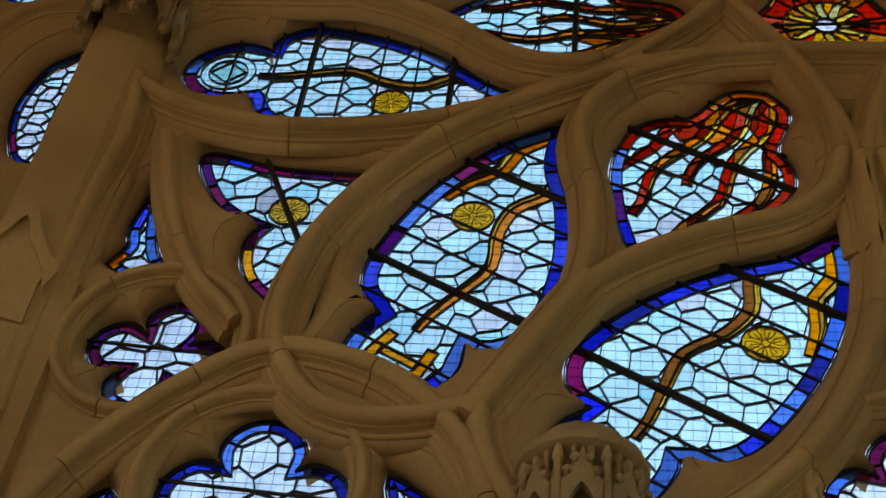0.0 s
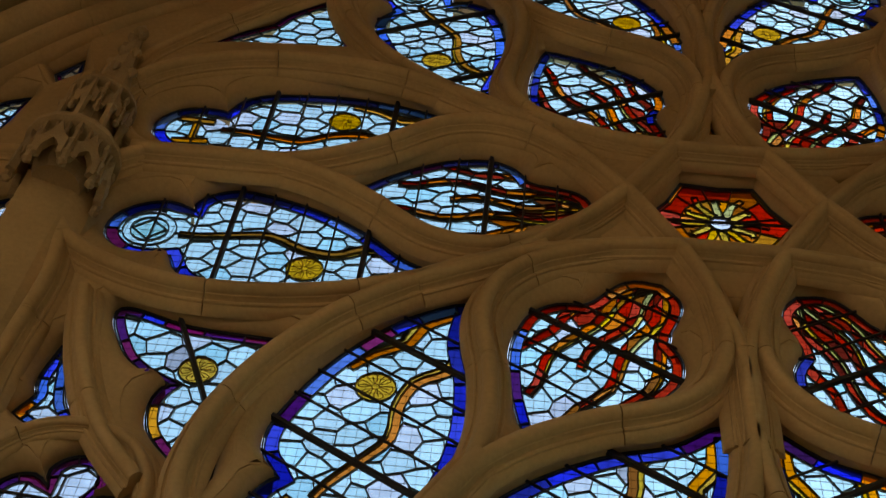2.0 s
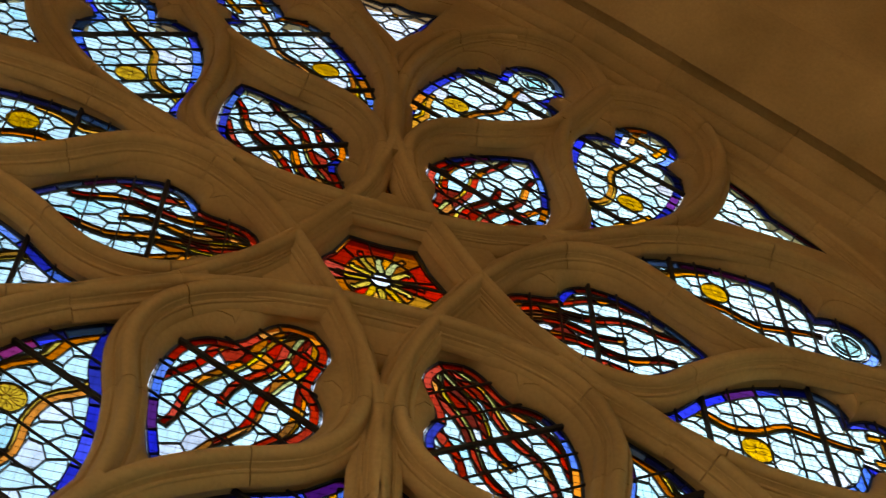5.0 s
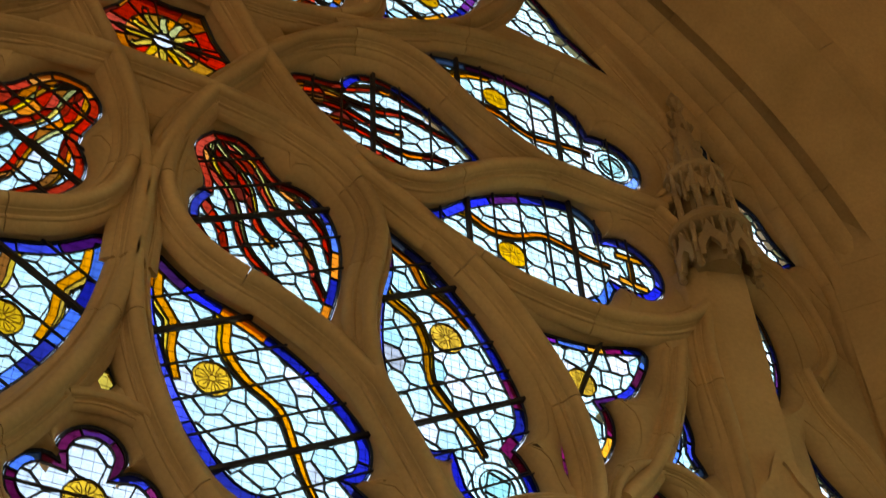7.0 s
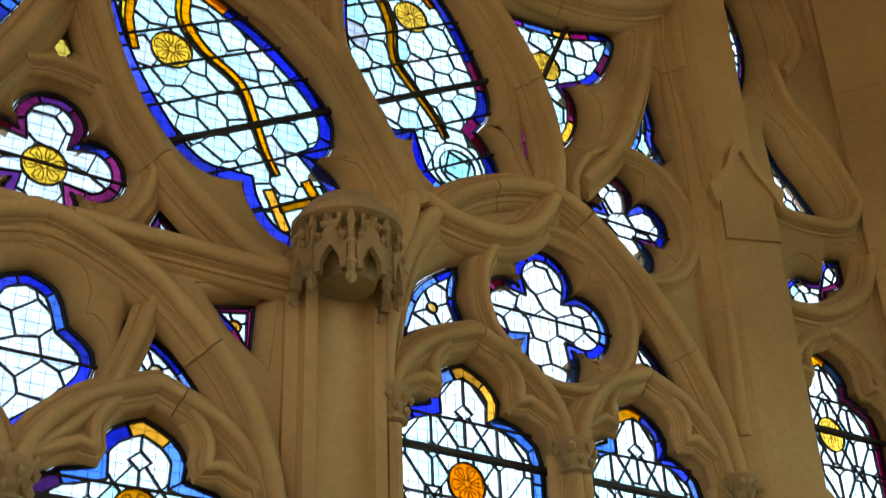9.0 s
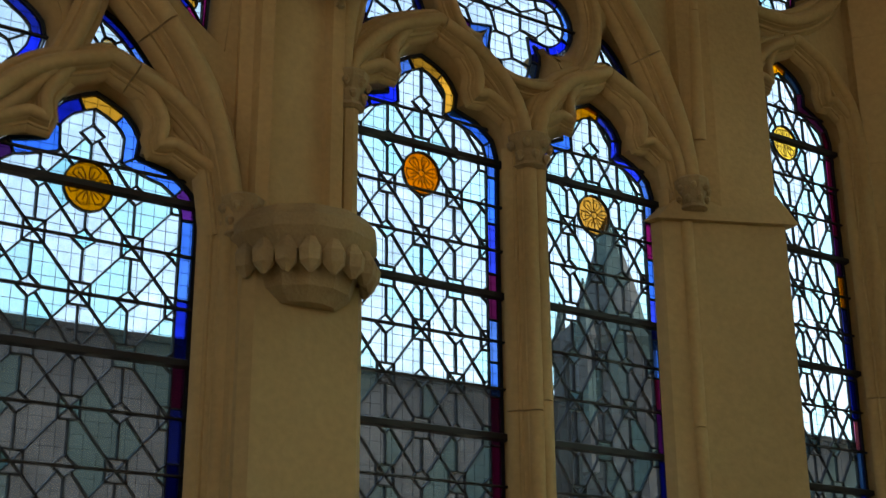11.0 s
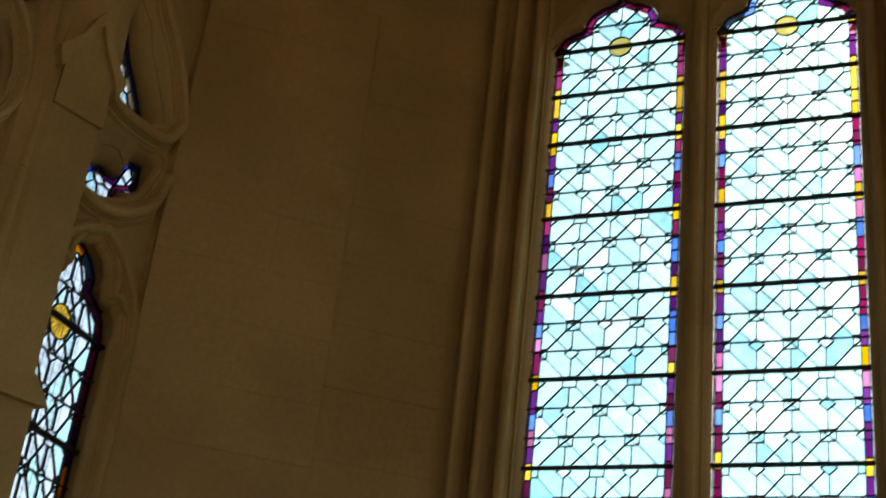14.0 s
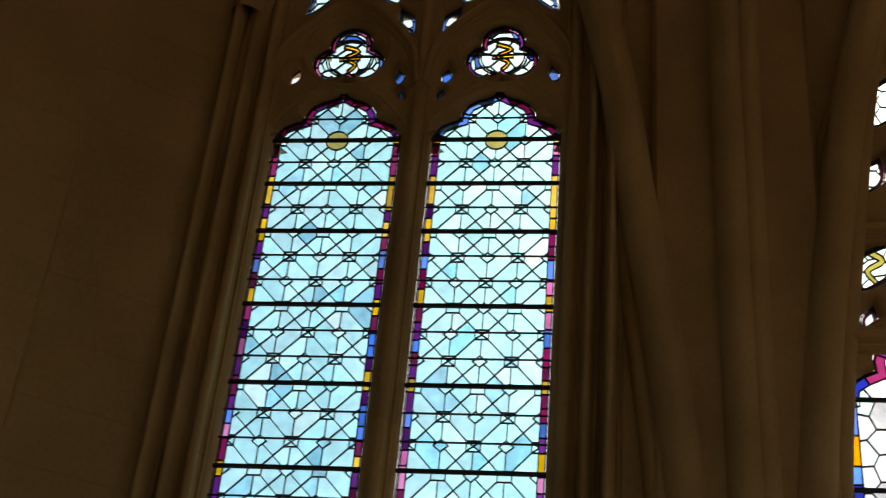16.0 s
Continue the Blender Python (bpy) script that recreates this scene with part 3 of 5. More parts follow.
for ax in AXES:
    for m in (1, -1):
        sweep(moved(RIB_A, sector(ax, m)), WEST, MAIN, parent=rose)
        sweep(moved(RIB_B[:NECK + 1], sector(ax, m)), WEST, moulding(0.10, 0.09, 0.240), parent=rose, piece=1.0)
        sweep(moved(RIB_B[NECK:], sector(ax, m)), WEST, MAIN, parent=rose, piece=1.0)
    sweep(moved(spline([(2.6, 0), (3.0, 0), (3.55, 0)], 0.2), sector(ax)), WEST, moulding(0.135, 0.09, 0.242), parent=rose, piece=0.7)
    sweep(moved(np.array([(0.58, 0), (0.435, 0.2511), (0.29, 0.5022)]), sector(ax)), WEST, moulding(0.11, 0.09, 0.238), parent=rose, piece=2)
for ax in AXES:
    sweep(moved(np.array([(1.2, 0.0), (1.6, 0.0), (2.0, 0.0)]), sector(ax + 30)), WEST, moulding(0.15, 0.09, 0.225), parent=rose, piece=2)

TOP_LINE = ARCH_R[ARCH_R[:, 1] > 7.0]
WALL_RIB = [(0.56, 0.42), (0.57, 0.70), (0.60, 0.74), (0.60, 0.80), (0.56, 0.86), (0.58, 0.93), (0.66, 0.99), (0.76, 1.0), (0.80, 0.95), (0.80, 0.88), (0.86, 0.86), (0.90, 0.90), (1.0, 0.92), (1.0, 0.42)]
for s in (1, -1):
    wall_rib = empty("wall_rib", "moulded limestone rib following the arch of the west vault", "vault rib", "wall ribs")
    line = TOP_LINE * (s, 1)
    sweep(line, WEST, [(s * o, h) for o, h in WALL_RIB], "voussoir", wall_rib, piece=0.9)

lower = empty("bay_tracery", "carved limestone arches and quatrefoil rings over the lancets", "tracery")


def arch_line(c, hw, z0, zs, apex):
    r = spline([(hw, z0), (hw, zs), (hw * 0.88, zs + (apex - zs) * 0.42), (hw * 0.52, zs + (apex - zs) * 0.78), (0, apex)], 0.06)
    return np.vstack([r, (r * (-1, 1))[::-1][1:]]) + (c, 0)


for s in (1, -1):
    for c, hw, zs in ((2.085, 0.50, 4.02), (3.107, 0.47, 4.02), (0.54, 0.53, 3.40), (4.56, 0.46, 4.62)):
        sweep(arch_line(s * c, hw, zs - 0.02, zs, zs + 0.54), WEST, moulding(0.085, 0.09, 0.195), parent=lower)
        for e in (-1, 1):
            sweep(spline([(s * c + e * hw, BASE - 0.1), (s * c + e * hw, zs)], 0.5), WEST, SUB, "mullion", lower, piece=1.2)
        for cu in (-1, 1):
            sweep(spline([(s * c + cu * (hw - 0.02), zs + 0.14), (s * c + cu * 0.29, zs + 0.24), (s * c + cu * 0.23, zs + 0.22), (s * c + cu * 0.235, zs + 0.34), (s * c + cu * 0.14, zs + 0.48)], 0.03), WEST, FINE, "cusp", lower, piece=2)
    sweep(spline([(s * 1.56, 3.95), (s * 1.58, 4.4), (s * 1.74, 4.98), (s * 2.12, 5.37), (s * 2.61, 5.50), (s * 3.0, 5.25), (s * 3.34, 4.85), (s * 3.56, 4.4), (s * 3.64, 3.95)], 0.08), WEST, moulding(0.115, 0.09, 0.225), parent=lower)
    sweep(spline([(s * 1.09, 3.3), (s * 1.02, 3.65), (s * 0.85, 4.02), (s * 0.5, 4.38), (s * 0.15, 4.55), (0, 4.59)], 0.08), WEST, MAIN, parent=lower)
    sweep(spline([(s * 0.1, 4.585), (s * 0.6, 4.585), (s * 1.2, 4.585)], 0.2), WEST, moulding(0.105, 0.09, 0.235), parent=lower)
    sweep(ccw(circle((s * 3.19, 5.57), 0.42, 36)), WEST, moulding(0.07, 0.09, 0.17), parent=lower, closed=True)
    sweep(ccw(circle((s * 2.61, 4.83), 0.46, 36)), WEST, FINE, parent=lower, closed=True)
    # stems between the rose and the bays
    sweep(spline([(s * 3.68, 4.3), (s * 3.71, 5.4), (s * 3.70, 6.3), (s * 3.66, 7.0), (s * 3.76, 7.6), (s * 3.78, 8.2)], 0.1), WEST, MAIN, parent=lower)
    sweep(spline([(s * 2.83, 5.66), (s * 3.1, 5.98), (s * 3.32, 6.45), (s * 3.46, 6.95)], 0.1), WEST, SUB, parent=lower)
    sweep(spline([(s * 3.78, 8.3), (s * 3.82, 8.8), (s * 3.8, 9.3), (s * 3.55, 9.72), (s * 3.1, 10.25), (s * 2.6, 10.75)], 0.1), WEST, SUB, parent=lower)
    # curls of the side lights beyond the outer piers
    sweep(spline([(s * 4.2, 5.25), (s * 4.55, 5.28), (s * 4.9, 5.5), (s * 5.05, 5.8)], 0.06), WEST, SUB, parent=lower, piece=2)
    sweep(spline([(s * 4.2, 5.95), (s * 4.5, 5.92), (s * 4.9, 6.0), (s * 5.08, 6.25)], 0.06), WEST, SUB, parent=lower, piece=2)
    sweep(spline([(s * 4.5, 7.15), (s * 4.6, 6.85), (s * 4.85, 6.6), (s * 5.08, 6.2)], 0.06), WEST, SUB, parent=lower, piece=2)
    sweep(spline([(s * 4.15, 8.15), (s * 4.5, 8.1), (s * 4.72, 7.8), (s * 4.8, 7.4), (s * 4.6, 7.1)], 0.06), WEST, SUB, parent=lower, piece=2)
sweep(ccw(circle((0, 4.955), 0.44, 36)), WEST, FINE, parent=lower, closed=True)
sweep(spline([(-0.5, 4.35), (-0.42, 4.05), (-0.3, 3.8), (0, 3.55), (0.3, 3.8), (0.42, 4.05), (0.5, 4.35)], 0.06), WEST, FINE, parent=lower)
sweep(spline([(-1.0, 11.75), (-0.45, 11.55), (-0.12, 11.1), (0, 10.6)], 0.08), WEST, SUB, parent=lower)
sweep(spline([(1.0, 11.75), (0.45, 11.55), (0.12, 11.1), (0, 10.6)], 0.08), WEST, SUB, parent=lower)

# the great arch round the window
big_arch = empty("window_arch", "moulded limestone arch round the great window", "arch", kind="structure")
ARCH_SECTION = [(-0.12, 0.04), (-0.12, 0.12), (-0.09, 0.16), (-0.06, 0.17), (-0.06, 0.12), (-0.02, 0.12), (-0.01, 0.20), (0.03, 0.245), (0.07, 0.25), (0.07, 0.18), (0.11, 0.18), (0.12, 0.29),
                (0.17, 0.35), (0.23, 0.365), (0.23, 0.29), (0.28, 0.29), (0.285, 0.42), (0.33, 0.50), (0.40, 0.53), (0.40, 0.04)]
sweep(ARCH, WEST, ARCH_SECTION, parent=big_arch, piece=0.9, gap=0.004)
for s in (1, -1):
    v, f = box_data(s * 5.15 - 0.1, s * 5.15 + 0.1, -0.16, 0.0, 0.0, 7.6, 0.02)
    part("jamb", mesh_of("jamb", v, f, STONE), big_arch)


# piers between the bays
def extrude_up(section, z0, z1, name, parent, mat=STONE, top=None):
    n = len(section)
    t = top or section
    v = [(x, y, z0) for x, y in section] + [(x, y, z1) for x, y in t]
    f = [list(range(n))[::-1], list(range(n, 2 * n))] + [[i, (i + 1) % n, n + (i + 1) % n, n + i] for i in range(n)]
    return part(name, mesh_of(name, v, f, mat), parent)


def ring_stack(name, rings, parent, mat, sides=8, c=(0, 0), turn=0.0):
    """A turned or faceted body: (radius, height) rings about c."""
    v = [(c[0] + r * math.cos(turn + 2 * math.pi * i / sides), c[1] + r * math.sin(turn + 2 * math.pi * i / sides), z) for r, z in rings for i in range(sides)]
    f = [[k * sides + i, k * sides + (i + 1) % sides, (k + 1) * sides + (i + 1) % sides, (k + 1) * sides + i] for k in range(len(rings) - 1) for i in range(sides)]
    f += [list(range(sides))[::-1], [(len(rings) - 1) * sides + i for i in range(sides)]]
    return part(name, mesh_of(name, v, f, mat), parent)


def canopy(cx, cy, z, parent, k=1.0):
    """A carved canopy: octagonal drum, rim, gablets, pendants and leaf knobs."""
    def sized(data):
        return [(cx + (p[0] - cx) * k, cy + (p[1] - cy) * k, z + (p[2] - z) * k) for p in data[0]], data[1]

    root = part("canopy", mesh_of("canopy", *sized(ring_data(cx, cy, [(0.15, z - 0.12), (0.18, z - 0.02), (0.18, z + 0.15), (0.28, z + 0.185), (0.305, z + 0.20), (0.305, z + 0.235), (0.28, z + 0.26), (0.27, z + 0.29), (0.19, z + 0.38)], 16, radians(11.25))), CARVED), parent)
    for i in range(8):
        a = 2 * math.pi * i / 8
        x, y = cx + 0.235 * math.cos(a), cy + 0.235 * math.sin(a)
        t, o = np.array((-math.sin(a), math.cos(a))), np.array((math.cos(a), math.sin(a)))
        g = [(-0.085, z - 0.17), (-0.088, z - 0.02), (-0.05, z + 0.03), (-0.02, z + 0.10), (0, z + 0.17), (0.02, z + 0.10), (0.05, z + 0.03), (0.088, z - 0.02), (0.085, z - 0.17), (0.055, z - 0.17), (0.05, z - 0.10), (0.025, z - 0.05), (0, z - 0.02), (-0.025, z - 0.05), (-0.05, z - 0.10), (-0.055, z - 0.17)]
        pts = [(x + t[0] * u, y + t[1] * u, w) for u, w in g]
        v = pts + [(p[0] + o[0] * 0.05, p[1] + o[1] * 0.05, p[2]) for p in pts]
        n = len(g)
        tri = geometry.tessellate_polygon([[Vector((u, w, 0)) for u, w in g]])
        f = [[q + n for q in p] for p in tri] + [list(p)[::-1] for p in tri] + [[j, (j + 1) % n, n + (j + 1) % n, n + j] for j in range(n)]
        part("gablet", mesh_of("gablet", *sized((v, f)), CARVED), root)
        for e in (-0.035, 0.035) if k > 0.8 else ():
            px, py = cx + 0.25 * math.cos(a) + t[0] * e, cy + 0.25 * math.sin(a) + t[1] * e
            part("mullion", mesh_of("mullion", *sized(ring_data(px, py, [(0.014, z + 0.0), (0.012, z + 0.14), (0.022, z + 0.2)], 5)), CARVED), root)
        for q in range(4) if 0.8 < k < 0.9 else ():
            e, w = (-1) ** q * (0.062 - 0.03 * (q // 2)), z + 0.03 + 0.07 * (q // 2)
            px, py = cx + 0.29 * math.cos(a) + t[0] * e, cy + 0.29 * math.sin(a) + t[1] * e
            part("crocket", mesh_of("crocket", *sized(ring_data(px, py, [(0.006, w - 0.022), (0.02, w - 0.008), (0.022, w + 0.01), (0.006, w + 0.026)], 5, q)), CARVED), root)
        b = a + math.pi / 8
        px, py = cx + 0.272 * math.cos(b), cy + 0.272 * math.sin(b)
        part("pendant", mesh_of("pendant", *sized(ring_data(px, py, [(0.008, z - 0.25), (0.034, z - 0.225), (0.024, z - 0.19), (0.024, z - 0.15), (0.036, z - 0.13), (0.022, z - 0.10), (0.022, z - 0.03), (0.032, z - 0.01), (0.018, z + 0.02), (0.018, z + 0.10), (0.028, z + 0.12), (0.012, z + 0.2)], 6)), CARVED), root)
    return root


def ring_data(cx, cy, rings, sides, turn=0.0):
    v = [(cx + r * math.cos(turn + 2 * math.pi * i / sides), cy + r * math.sin(turn + 2 * math.pi * i / sides), z) for r, z in rings for i in range(sides)]
    f = [[k * sides + i, k * sides + (i + 1) % sides, (k + 1) * sides + (i + 1) % sides, (k + 1) * sides + i] for k in range(len(rings) - 1) for i in range(sides)]
    f += [list(range(sides))[::-1], [(len(rings) - 1) * sides + i for i in range(sides)]]
    return v, f


def leafy_capital(cx, cy, z, r, parent, name="capital"):
    root = part(name, mesh_of(name, *ring_data(cx, cy, [(r * 0.8, z - 0.09), (r * 1.05, z - 0.08), (r * 0.85, z - 0.06), (r * 0.95, z), (r * 1.25, z + 0.05), (r * 1.3, z + 0.075), (r * 1.0, z + 0.09)], 10), CARVED), parent)
    rng = random.Random(int(cx * 97 + z * 31))
    for row in range(2):
        for i in range(7):
            a = 2 * math.pi * (i + row / 2) / 7
            q = r * (1.02 + 0.18 * row)
            x, y, w = cx + q * math.cos(a), cy + q * math.sin(a), z - 0.03 + row * 0.055 + rng.uniform(-0.006, 0.006)
            k = r * 0.26
            part("leaf", mesh_of("leaf", *ring_data(x, y, [(k * 0.25, w - k * 1.3), (k * 0.9, w - k * 0.5), (k, w + k * 0.2), (k * 0.5, w + k * 0.9)], 6, rng.uniform(0, 1)), CARVED), root)
    return root


for s in (1, -1):
    pier = empty("window_pier", "limestone pier with a carved canopy between two bays", "pier", "window piers")
    q = lambda pts, s=s: [(s * 1.36 + s * x, y) for x, y in (pts if s > 0 else pts[::-1])]
    shaft = q([(-0.27, -0.06), (-0.27, -0.14), (-0.22, -0.17), (-0.21, -0.22), (-0.16, -0.24), (-0.14, -0.20), (0.10, -0.20), (0.12, -0.24), (0.17, -0.25), (0.20, -0.20), (0.25, -0.14), (0.25, -0.06)])
    extrude_up(shaft, 3.3, 4.72, "shaft", pier)
    for nm, z, r in (("capital", 3.72, 0.07),):
        for x in (-0.25, 0.23):
            leafy_capital(s * 1.36 + s * x, -0.19, z + (0.32 if x > 0 else -0.36), r, pier)
            extrude_up([(s * 1.36 + s * x + 0.045 * math.cos(k * math.pi / 4), -0.19 + 0.045 * math.sin(k * math.pi / 4)) for k in range(8)], 1.0, z + (0.24 if x > 0 else -0.44), "nook_shaft", pier)
    canopy(s * 1.30, -0.32, 4.60, pier, 0.84)
    body = q([(-0.27, -0.06), (-0.27, -0.26), (-0.23, -0.30), (0.23, -0.30), (0.27, -0.26), (0.27, -0.06)])
    extrude_up(body, 0.0, 3.12, "pier_base", pier, ASHLAR)
    cons = part("console", mesh_of("console", *ring_data(s * 1.36, -0.24, [(0.14, 3.0), (0.2, 3.05), (0.22, 3.12), (0.27, 3.2), (0.31, 3.26), (0.31, 3.31), (0.27, 3.36), (0.2, 3.38)], 12, 0.2), CARVED), pier)
    for i in range(9):
        a = math.pi + math.pi * (i + 0.5) / 9
        part("leaf", mesh_of("leaf", *ring_data(s * 1.36 + 0.27 * math.cos(a), -0.24 + 0.27 * math.sin(a), [(0.01, 3.08), (0.045, 3.12), (0.05, 3.17), (0.02, 3.22)], 6, i), CARVED), cons)

    outer = empty("outer_pier", "plain limestone pier with gabled offset and weathered ledge", "pier", "outer window piers")
    w = lambda pts, s=s: [(s * x, y) for x, y in (pts if s > 0 else pts[::-1])]
    extrude_up(w([(3.57, -0.06), (3.60, -0.16), (3.74, -0.26), (4.03, -0.36), (4.05, -0.30), (4.05, -0.06)]), 3.9, 5.86, "shaft", outer)
    extrude_up(w([(3.60, -0.06), (3.62, -0.15), (3.74, -0.25), (3.99, -0.33), (4.02, -0.28), (4.02, -0.06)]), 5.86, 7.72, "shaft", outer)
    # ogee gabled offset on the pier's face
    along, face = np.array((0.945, -0.326)), np.array((-0.326, -0.945))
    run = spline([(0.215, 5.78), (0.225, 5.84), (0.17, 5.90), (0.10, 6.00), (0.055, 6.12), (0.0, 6.21)], 0.03)
    gab = np.vstack([[(0.19, 5.70)], run, (run * (-1, 1))[::-1][1:], [(-0.19, 5.70)], [(-0.16, 5.80)], (np.array([(0.12, 5.87), (0.06, 5.96), (0.02, 6.07), (0.0, 6.10)]) * (-1, 1)), [(0.02, 6.07), (0.06, 5.96), (0.12, 5.87), (0.16, 5.80)]])
    for nm, pts, lift in (("hood", gab, 0.05), ("gable", np.vstack([[(0.165, 5.5)], run * (0.75, 1) - (0, 0.04), (run * (-0.75, 1))[::-1][1:] - (0, 0.04), [(-0.165, 5.5)]]), 0.022)):
        n = len(pts)
        mid = np.array((3.885, -0.305))
        v = [(s * (mid + along * a + face * d)[0], (mid + along * a + face * d)[1], z) for d in (lift, -0.1) for a, z in pts]
        tri = geometry.tessellate_polygon([[Vector((a, z, 0)) for a, z in pts]])
        f = [list(t) for t in tri] + [[i, (i + 1) % n, n + (i + 1) % n, n + i] for i in range(n)]
        part(nm, mesh_of(nm, v, f, STONE), outer)
    # weathered ledge and broader foot
    v = [(s * 3.38, -0.06, 3.84), (s * 3.40, -0.14, 3.84), (s * 4.09, -0.45, 3.84), (s * 4.11, -0.06, 3.84), (s * 3.57, -0.06, 4.0), (s * 3.60, -0.16, 4.02), (s * 4.04, -0.36, 4.02), (s * 4.05, -0.06, 4.06)]
    f = [[0, 1, 2, 3], [7, 6, 5, 4], [0, 4, 5, 1], [1, 5, 6, 2], [2, 6, 7, 3], [3, 7, 4, 0]]
    part("ledge", mesh_of("ledge", v, f, STONE), outer)
    foot = extrude_up(w([(3.43, -0.06), (3.45, -0.12), (4.05, -0.39), (4.06, -0.06)]), 0.0, 3.84, "foot", outer, ASHLAR)
    leafy_capital(s * 3.60, -0.2, 3.98, 0.07, outer)
    # pinnacle with crockets above the pier
    canopy(s * 3.83, -0.27, 7.78, outer, 0.95)
    part("tabernacle", mesh_of("tabernacle", *ring_data(s * 3.83, -0.25, [(0.17, 7.75), (0.15, 8.1), (0.15, 8.45), (0.19, 8.5), (0.13, 8.6)], 8, 0.39), CARVED), outer)
    canopy(s * 3.83, -0.25, 8.42, outer, 0.72)
    for i in range(5):
        a = math.pi + math.pi * i / 4
        x, y = s * 3.83 + 0.2 * math.cos(a), -0.25 + 0.2 * math.sin(a)
        part("pinnacle", mesh_of("pinnacle", *ring_data(x, y, [(0.028, 7.85), (0.026, 8.3), (0.04, 8.33), (0.026, 8.36), (0.004, 8.72)], 6), CARVED), outer)
    spire = part("spire", mesh_of("spire", *ring_data(s * 3.83, -0.25, [(0.13, 8.6), (0.11, 8.8), (0.03, 9.45), (0.055, 9.5), (0.01, 9.6)], 8, 0.39), CARVED), outer)
    for i in range(16):
        a, z = 1.2 * i, 8.68 + 0.048 * i
        rr = 0.135 - 0.0065 * i
        part("crocket", mesh_of("crocket", *ring_data(s * 3.83 + rr * math.cos(a), -0.25 + rr * math.sin(a), [(0.008, z - 0.04), (0.03, z), (0.036, z + 0.025), (0.008, z + 0.05)], 6, a), CARVED), spire)
for x, z, r in ((2.6, 4.0, 0.085), (-2.6, 4.0, 0.085), (0.0, 3.42, 0.085), (3.62, 4.0, 0.06), (-3.62, 4.0, 0.06)):
    cap = empty("mullion_capital", "small carved leaf capital on a window mullion", "capital", "mullion capitals")
    leafy_capital(x, -0.14, z, r, cap)

# ---- the rest of the chapel ----
cx0, cy0, cdir = 5.08, -0.2, np.array((0.61, -0.79))
rngb = random.Random(3)
for s in (1, -1):
    cant = empty("wall_cant" + ("_north" if s > 0 else "_south"), "smooth tan ashlar wall canted across the corner", "wall", "", "structure")
    o = np.array((s * cx0, cy0, 0))
    u = np.array((s * cdir[0], cdir[1], 0))
    out = np.array((s * cdir[1] * -1, cdir[0], 0))
    for a, b, back, top in ((-0.05, 1.13, 0.0, 12.5), (1.13, 2.0, 0.07, 12.5)):
        p0, p1 = o + u * a + out * back, o + u * b + out * back
        v = [p0, p1, p1 + out * 0.5, p0 + out * 0.5]
        v = [(*q[:2], 0) for q in v] + [(*q[:2], top) for q in v]
        f = [[0, 1, 2, 3], [4, 5, 6, 7], [0, 1, 5, 4], [1, 2, 6, 5], [2, 3, 7, 6], [3, 0, 4, 7]]
        core = part("wall_core", mesh_of("wall_core", v, f, ASHLAR), cant)
        if s > 0:
            blocks(core, p0 - out * 0.004, u, out, b - a, 2.0, top, 0.43, rngb, 0.004 + 0.01, (0.7, 1.5), gap=0.001)

# north wall with its two light windows
NORTH = Plane((6.6, 0, 0), (0, -1, 0), (1, 0, 0))
SIDE_LIGHTS = [(2.155, 3.13), (3.35, 4.305)]


def side_light(u0, u1):
    c, hw = (u0 + u1) / 2, (u1 - u0) / 2
    half = joined([(hw, 1.2), (hw, 7.0), (hw, 7.60)], [(hw - 0.01, 7.63), (hw - 0.06, 7.70), (hw - 0.13, 7.735), (0.285, 7.745)], [(0.28, 7.76), (0.272, 7.82), (0.23, 7.89), (0.15, 7.94), (0.03, 7.965)], step=0.05)
    half = np.vstack([half, [(0.03, 7.99), (0.055, 8.05), (0.0, 8.12)]])
    return np.concatenate([half, (half * (-1, 1))[::-1][1:]]) + (c, 0)


def trefoil(c, e, rho):
    out = []
    for i in range(60):
        a = 2 * math.pi * i / 60
        ph = (a + math.pi / 6 - math.pi / 3) % (2 * math.pi / 3) - math.pi / 3
        r = e * math.cos(ph) + math.sqrt(max(rho * rho - (e * math.sin(ph)) ** 2, 1e-4))
        out.append((c[0] + r * math.cos(a), c[1] + r * math.sin(a)))
    return np.array(out)


def drop(c, w, h, lean=0.0):
    p = joined([(0, h), (w, h * 0.1), (w * 0.5, -h * 0.7), (0, -h)], [(0, -h), (-w * 0.5, -h * 0.7), (-w, h * 0.1), (0, h)], step=0.03)
    k, q = math.cos(lean), math.sin(lean)
    return np.array([(c[0] + x * k - y * q, c[1] + x * q + y * k) for x, y in p])


SIDE_FOILS = []
for (u0, u1), s in zip(SIDE_LIGHTS, (1, -1)):
    c = (u0 + u1) / 2
    SIDE_FOILS.append(("roundel", trefoil((c, 8.36), 0.13, 0.17)))
    SIDE_FOILS += [("drop", drop((c - s * 0.395, 8.165), 0.045, 0.10, -s * 0.25)), ("drop", drop((c + s * 0.41, 8.155), 0.045, 0.09, s * 0.1)), ("drop", drop((c + s * 0.445, 7.98), 0.035, 0.075, s * 0.3))]
    SIDE_FOILS += [("dagger", drop((c - s * 0.28, 9.0), 0.095, 0.26, -s * 0.5)), ("dagger", drop((c + s * 0.42, 8.72), 0.075, 0.17, s * 0.45)), ("dagger", drop((c + s * 0.27, 9.07), 0.15, 0.2, s * 0.3))]
NEXT_LIGHTS = [(6.15, 6.95), (7.15, 7.95)]
